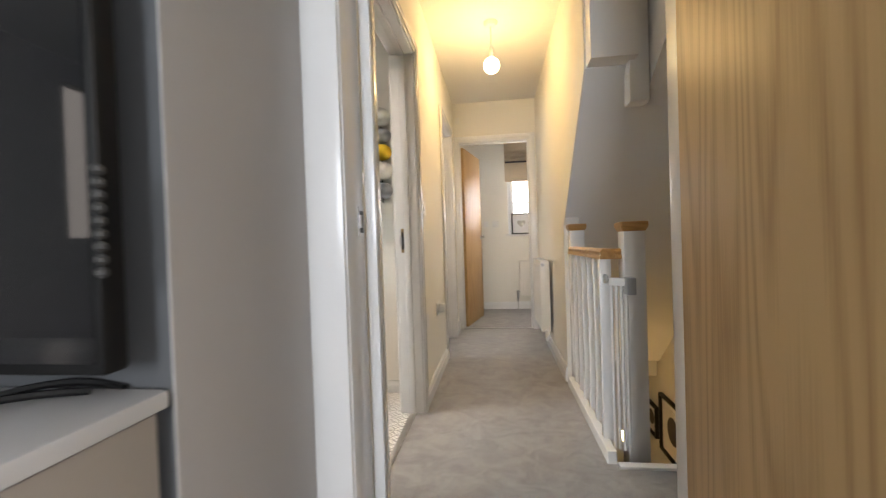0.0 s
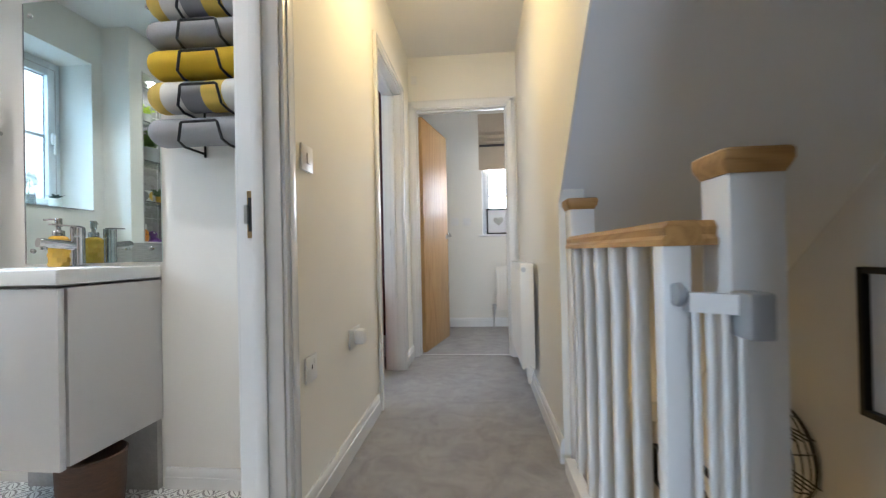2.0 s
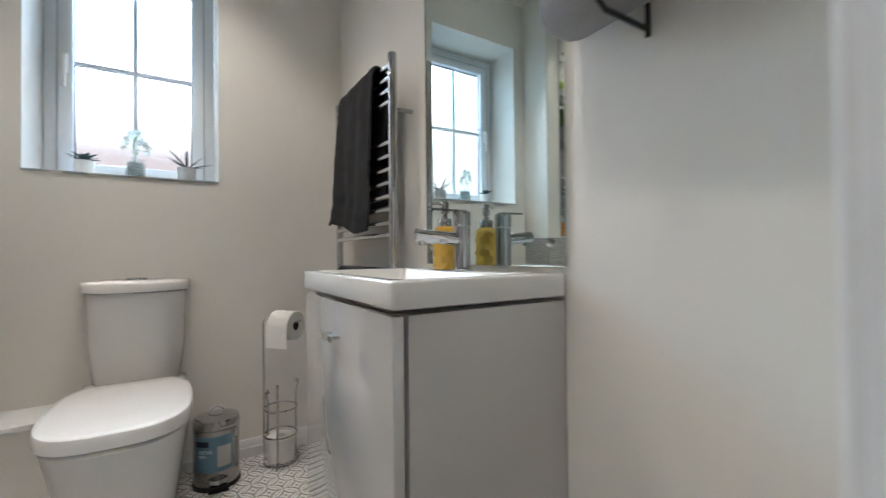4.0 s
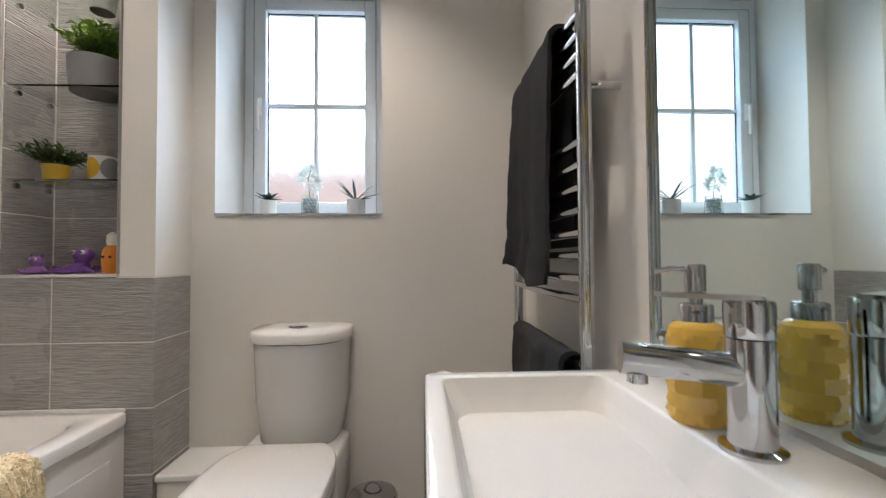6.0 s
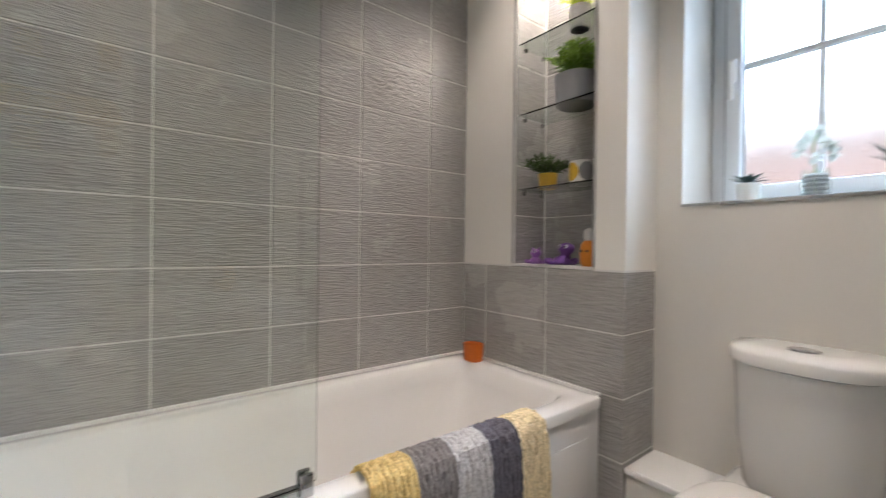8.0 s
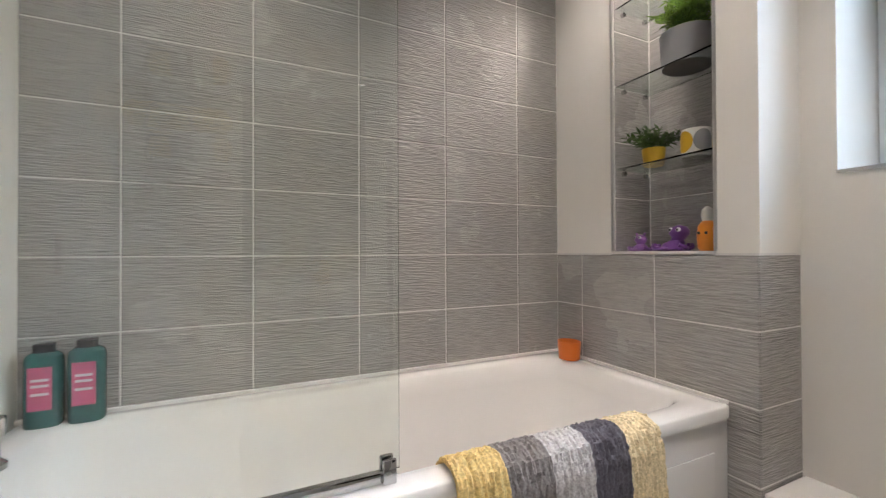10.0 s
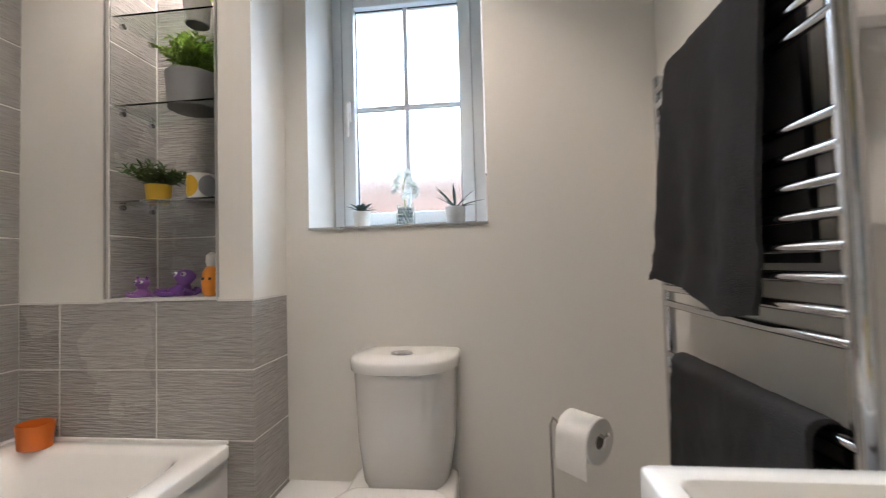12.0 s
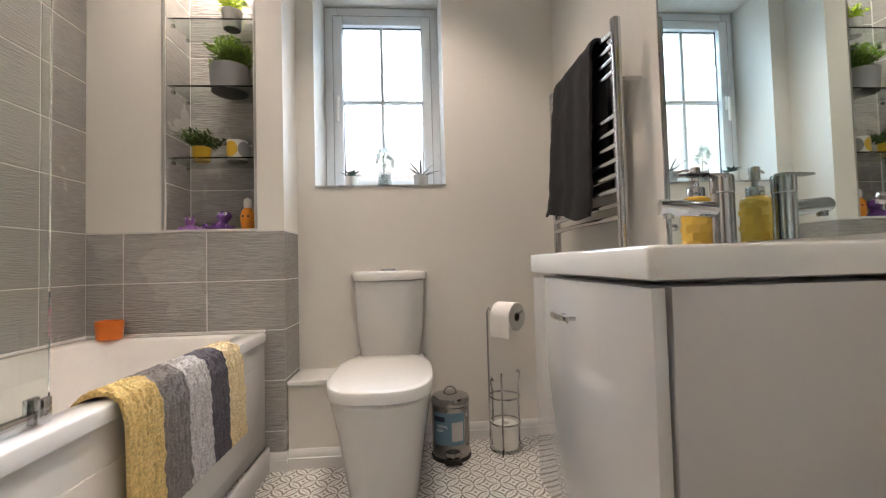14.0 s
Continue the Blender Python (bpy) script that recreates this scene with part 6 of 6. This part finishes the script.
def lettering(text, size, m, mat, parent, name="lettering"):
    cu = bpy.data.curves.new(name, "FONT")
    cu.body, cu.size, cu.extrude = text, size, 0.0003
    tmp = bpy.data.objects.new(name, cu)
    me = bpy.data.meshes.new_from_object(tmp)
    bpy.data.objects.remove(tmp)
    me.transform(m)
    me.transform(Matrix.Translation(-ORIGIN[parent.name][0]))
    me.materials.append(mat)
    ob = new(name, me)
    ob.parent = parent
    return ob


for k, word in enumerate(("PEDAL", "BIN")):
    a = radians(-32)
    px, py = BXc + 0.0828 * math.cos(a), BYc + 0.0828 * math.sin(a)
    lettering(word, 0.017, pose(px + 0.0006 - 0.010 * math.sin(-a), py - 0.018, 0.148 - 0.017 * k, 90, 0, 90 - 28), M["label_white"], pb_)

HXc, HYc = -2.10, 3.10
rh = thing("toilet_roll_holder", "chrome wire toilet roll stand on the floor", "toilet roll holder", (HXc, HYc, 0))
for z in (0.012, 0.125, 0.235):
    part("hoop", tube(bmesh.new(), arc((HXc, HYc, z), 0.066, 0, 360, 32), 0.0040, 8), M["chrome"], rh)
for a in (100, 220, 340):
    c, s = math.cos(radians(a)), math.sin(radians(a))
    h = 0.345 if a != 220 else 0.30
    part("post", tube(bmesh.new(), [(HXc + 0.085 * c, HYc + 0.085 * s, 0.004), (HXc + 0.066 * c, HYc + 0.066 * s, 0.03), (HXc + 0.066 * c, HYc + 0.066 * s, h - 0.06), (HXc + 0.076 * c, HYc + 0.076 * s, h - 0.01), (HXc + 0.07 * c, HYc + 0.07 * s, h), (HXc + 0.06 * c, HYc + 0.06 * s, h - 0.015)], 0.0043, 8), M["chrome"], rh)
part("arm", tube(bmesh.new(), [(HXc + 0.0 , HYc - 0.066, 0.012), (HXc, HYc - 0.066, 0.60), (HXc + 0.01, HYc - 0.060, 0.622), (HXc + 0.005, HYc - 0.045, 0.606), (HXc + 0.092, HYc + 0.057, 0.604), (HXc + 0.10, HYc + 0.066, 0.615)], 0.0043, 8), M["chrome"], rh)


def toilet_roll(label, c, axis, r, length):
    axis = Vector(axis).normalized()
    side = axis.cross(Vector((0, 0, 1)))
    if side.length < 0.01:
        side = Vector((1, 0, 0))
    side.normalize()
    up = side.cross(axis)
    bm = bmesh.new()
    c = Vector(c)
    loops = []
    for rr, d in ((0.02, -length / 2), (r - 0.003, -length / 2), (r, -length / 2 + 0.003), (r, length / 2 - 0.003), (r - 0.003, length / 2), (0.02, length / 2), (0.02, -length / 2 + 0.001)):
        loops.append([c + axis * d + rr * (math.cos(2 * math.pi * i / 36) * side + math.sin(2 * math.pi * i / 36) * up) for i in range(36)])
    rings(bm, loops, False, False)
    return bm, tuple(c), label


bm, at, lab = toilet_roll("", (HXc + 0.045, HYc + 0.016, 0.588), (0.8, 0.7, 0.0), 0.06, 0.10)
t = thing("toilet_roll", "white toilet roll hung on the chrome stand with a loose sheet", "toilet roll", at, "toilet rolls")
part("paper", bm, M["tissue"], t)
r_ax = Vector((0.8, 0.7, 0.0)).normalized()
r_c = Vector((HXc + 0.045, HYc + 0.016, 0.588))
# solid card core; the hollow's shade is put into its dark colour
part("core", tube(bmesh.new(), [r_c - r_ax * 0.047, r_c + r_ax * 0.047], 0.0198, 24), M["cardboard"], t, "cardboard core darkened for the shaded hollow")
bm = bmesh.new()
ax = Vector((0.8, 0.7, 0)).normalized()
sd = Vector((ax.y, -ax.x, 0))
q = Vector((HXc + 0.045, HYc + 0.016, 0.588)) + sd * 0.0595
a0, a1 = q - ax * 0.049, q + ax * 0.049
rings(bm, [[tuple(a0 + Vector((0, 0, dz)) + sd * k), tuple(a1 + Vector((0, 0, dz)) + sd * k), tuple(a1 + Vector((0, 0, dz)) + sd * (k + 0.0012)), tuple(a0 + Vector((0, 0, dz)) + sd * (k + 0.0012))] for dz, k in ((0.0, 0.0), (-0.04, 0.002), (-0.085, 0.0))])
part("loose_sheet", bm, M["tissue"], t)
bm, at, lab = toilet_roll("", (HXc, HYc, 0.066), (0, 0, 1), 0.055, 0.10)
t = thing("toilet_roll", "spare white toilet roll standing in the chrome stand", "toilet roll", at, "toilet rolls")
part("paper", bm, M["tissue"], t)

# ---------- ceiling fittings ----------
def downlight(x, y, z):
    t = thing("downlight", "lit chrome recessed downlight in the ceiling", "downlight", (x, y, z), "bathroom downlights")
    part("bezel", lathe(bmesh.new(), x, y, [(0.040, z), (0.042, z - 0.004), (0.036, z - 0.008), (0.030, z - 0.006), (0.029, z)], 28), M["chrome"], t)
    ob = part("lens", lathe(bmesh.new(), x, y, [(0.002, z - 0.004), (0.028, z - 0.004), (0.028, z - 0.001), (0.002, z - 0.001)], 24), M["spot"], t, "bright lens")
    ob.visible_shadow = False


for sx, sy in ((-1.75, 1.85), (-0.75, 1.85), (-1.75, 2.75), (-0.75, 2.75)):
    downlight(sx, sy, CEIL)
downlight(-2.115, 1.89, 2.22)
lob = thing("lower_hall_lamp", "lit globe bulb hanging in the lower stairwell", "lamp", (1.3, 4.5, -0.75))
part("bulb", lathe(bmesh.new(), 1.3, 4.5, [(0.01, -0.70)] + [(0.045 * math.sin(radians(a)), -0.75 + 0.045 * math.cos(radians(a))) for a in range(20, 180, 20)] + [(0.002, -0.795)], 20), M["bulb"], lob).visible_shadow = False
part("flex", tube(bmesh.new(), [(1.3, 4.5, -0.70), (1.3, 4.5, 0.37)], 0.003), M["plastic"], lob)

# ---------- wall tiles ----------
TILES = {}


def tile_mesh(w, h, d=0.011):
    """One tile, w wide along local x and h high, its face at local y = 0 looking to +y."""
    key = (round(w, 3), round(h, 3))
    if key not in TILES:
        bm = boxed(-w / 2, -d, -h / 2, w / 2, 0, h / 2)
        edges = [e for e in bm.edges if all(abs(v.co.y) < 1e-6 for v in e.verts)]
        bmesh.ops.bevel(bm, geom=edges, offset=0.0015, segments=1, affect="EDGES")
        me = bpy.data.meshes.new("tile")
        bm.to_mesh(me)
        bm.free()
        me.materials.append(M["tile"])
        TILES[key] = me
    return TILES[key]


def tile_field(parent, cuts, rows, place, gap=0.0042):
    for u0, u1 in zip(cuts, cuts[1:]):
        for z0, z1 in zip(rows, rows[1:]):
            w, h = u1 - u0 - gap, z1 - z0 - gap
            if w < 0.01 or h < 0.01:
                continue
            ob = new("tile", tile_mesh(w, h))
            ob.parent = parent
            ob.matrix_world = place((u0 + u1) / 2, (z0 + z1) / 2)


ROWZ = [0.976 + 0.204 * k for k in range(8)] + [CEIL]
LOWZ = [0.0, 0.160, 0.364, 0.568, 0.772, 0.976]
south, boxing, niche = bpy.data.objects["wall_bathroom_south"], bpy.data.objects["wall_boxing_base"], bpy.data.objects["trim_niche_grout"]
# face to +y
tile_field(south, [-2.03, -1.822, -1.494, -1.166, -0.838, -0.510, BX], [0.556, 0.772] + ROWZ, lambda u, z: pose(u, SY, z))
# face to +x
tile_field(boxing, [SY, 1.556, 1.879, 2.187], LOWZ, lambda u, z: pose(-2.0255, u, z, 0, 0, -90))
tile_field(boxing, [-2.2315, -2.0265], LOWZ, lambda u, z: pose(u, 2.187, z))
# inside the niche: back, and the two cheeks
NZ = ROWZ[:7] + [2.218]
tile_field(niche, [1.716, 2.066], NZ, lambda u, z: pose(-2.2205, u, z, 0, 0, -90))
tile_field(niche, [-2.219, -2.034], NZ, lambda u, z: pose(u, 1.7175, z))
tile_field(niche, [-2.219, -2.034], NZ, lambda u, z: pose(u, 2.0645, z, 0, 0, 180))
structure("trim_tile_top", multi([(-2.034, SY, 0.972, -2.0245, 1.706, 0.9785), (-2.205, 2.178, 0.972, -2.0245, 2.188, 0.9785), (-2.034, 2.076, 0.972, -2.0245, 2.178, 0.9785),
                                  (-2.22, 1.708, 0.976, -2.0245, 2.074, 0.985)]), M["grout"], "pale tile edge and niche ledge")
structure("trim_niche_edge", multi([(-2.031, 1.703, 0.985, -2.0265, 1.709, 2.222), (-2.031, 2.073, 0.985, -2.0265, 2.079, 2.222)]), M["steel"], "thin metal tile edging")
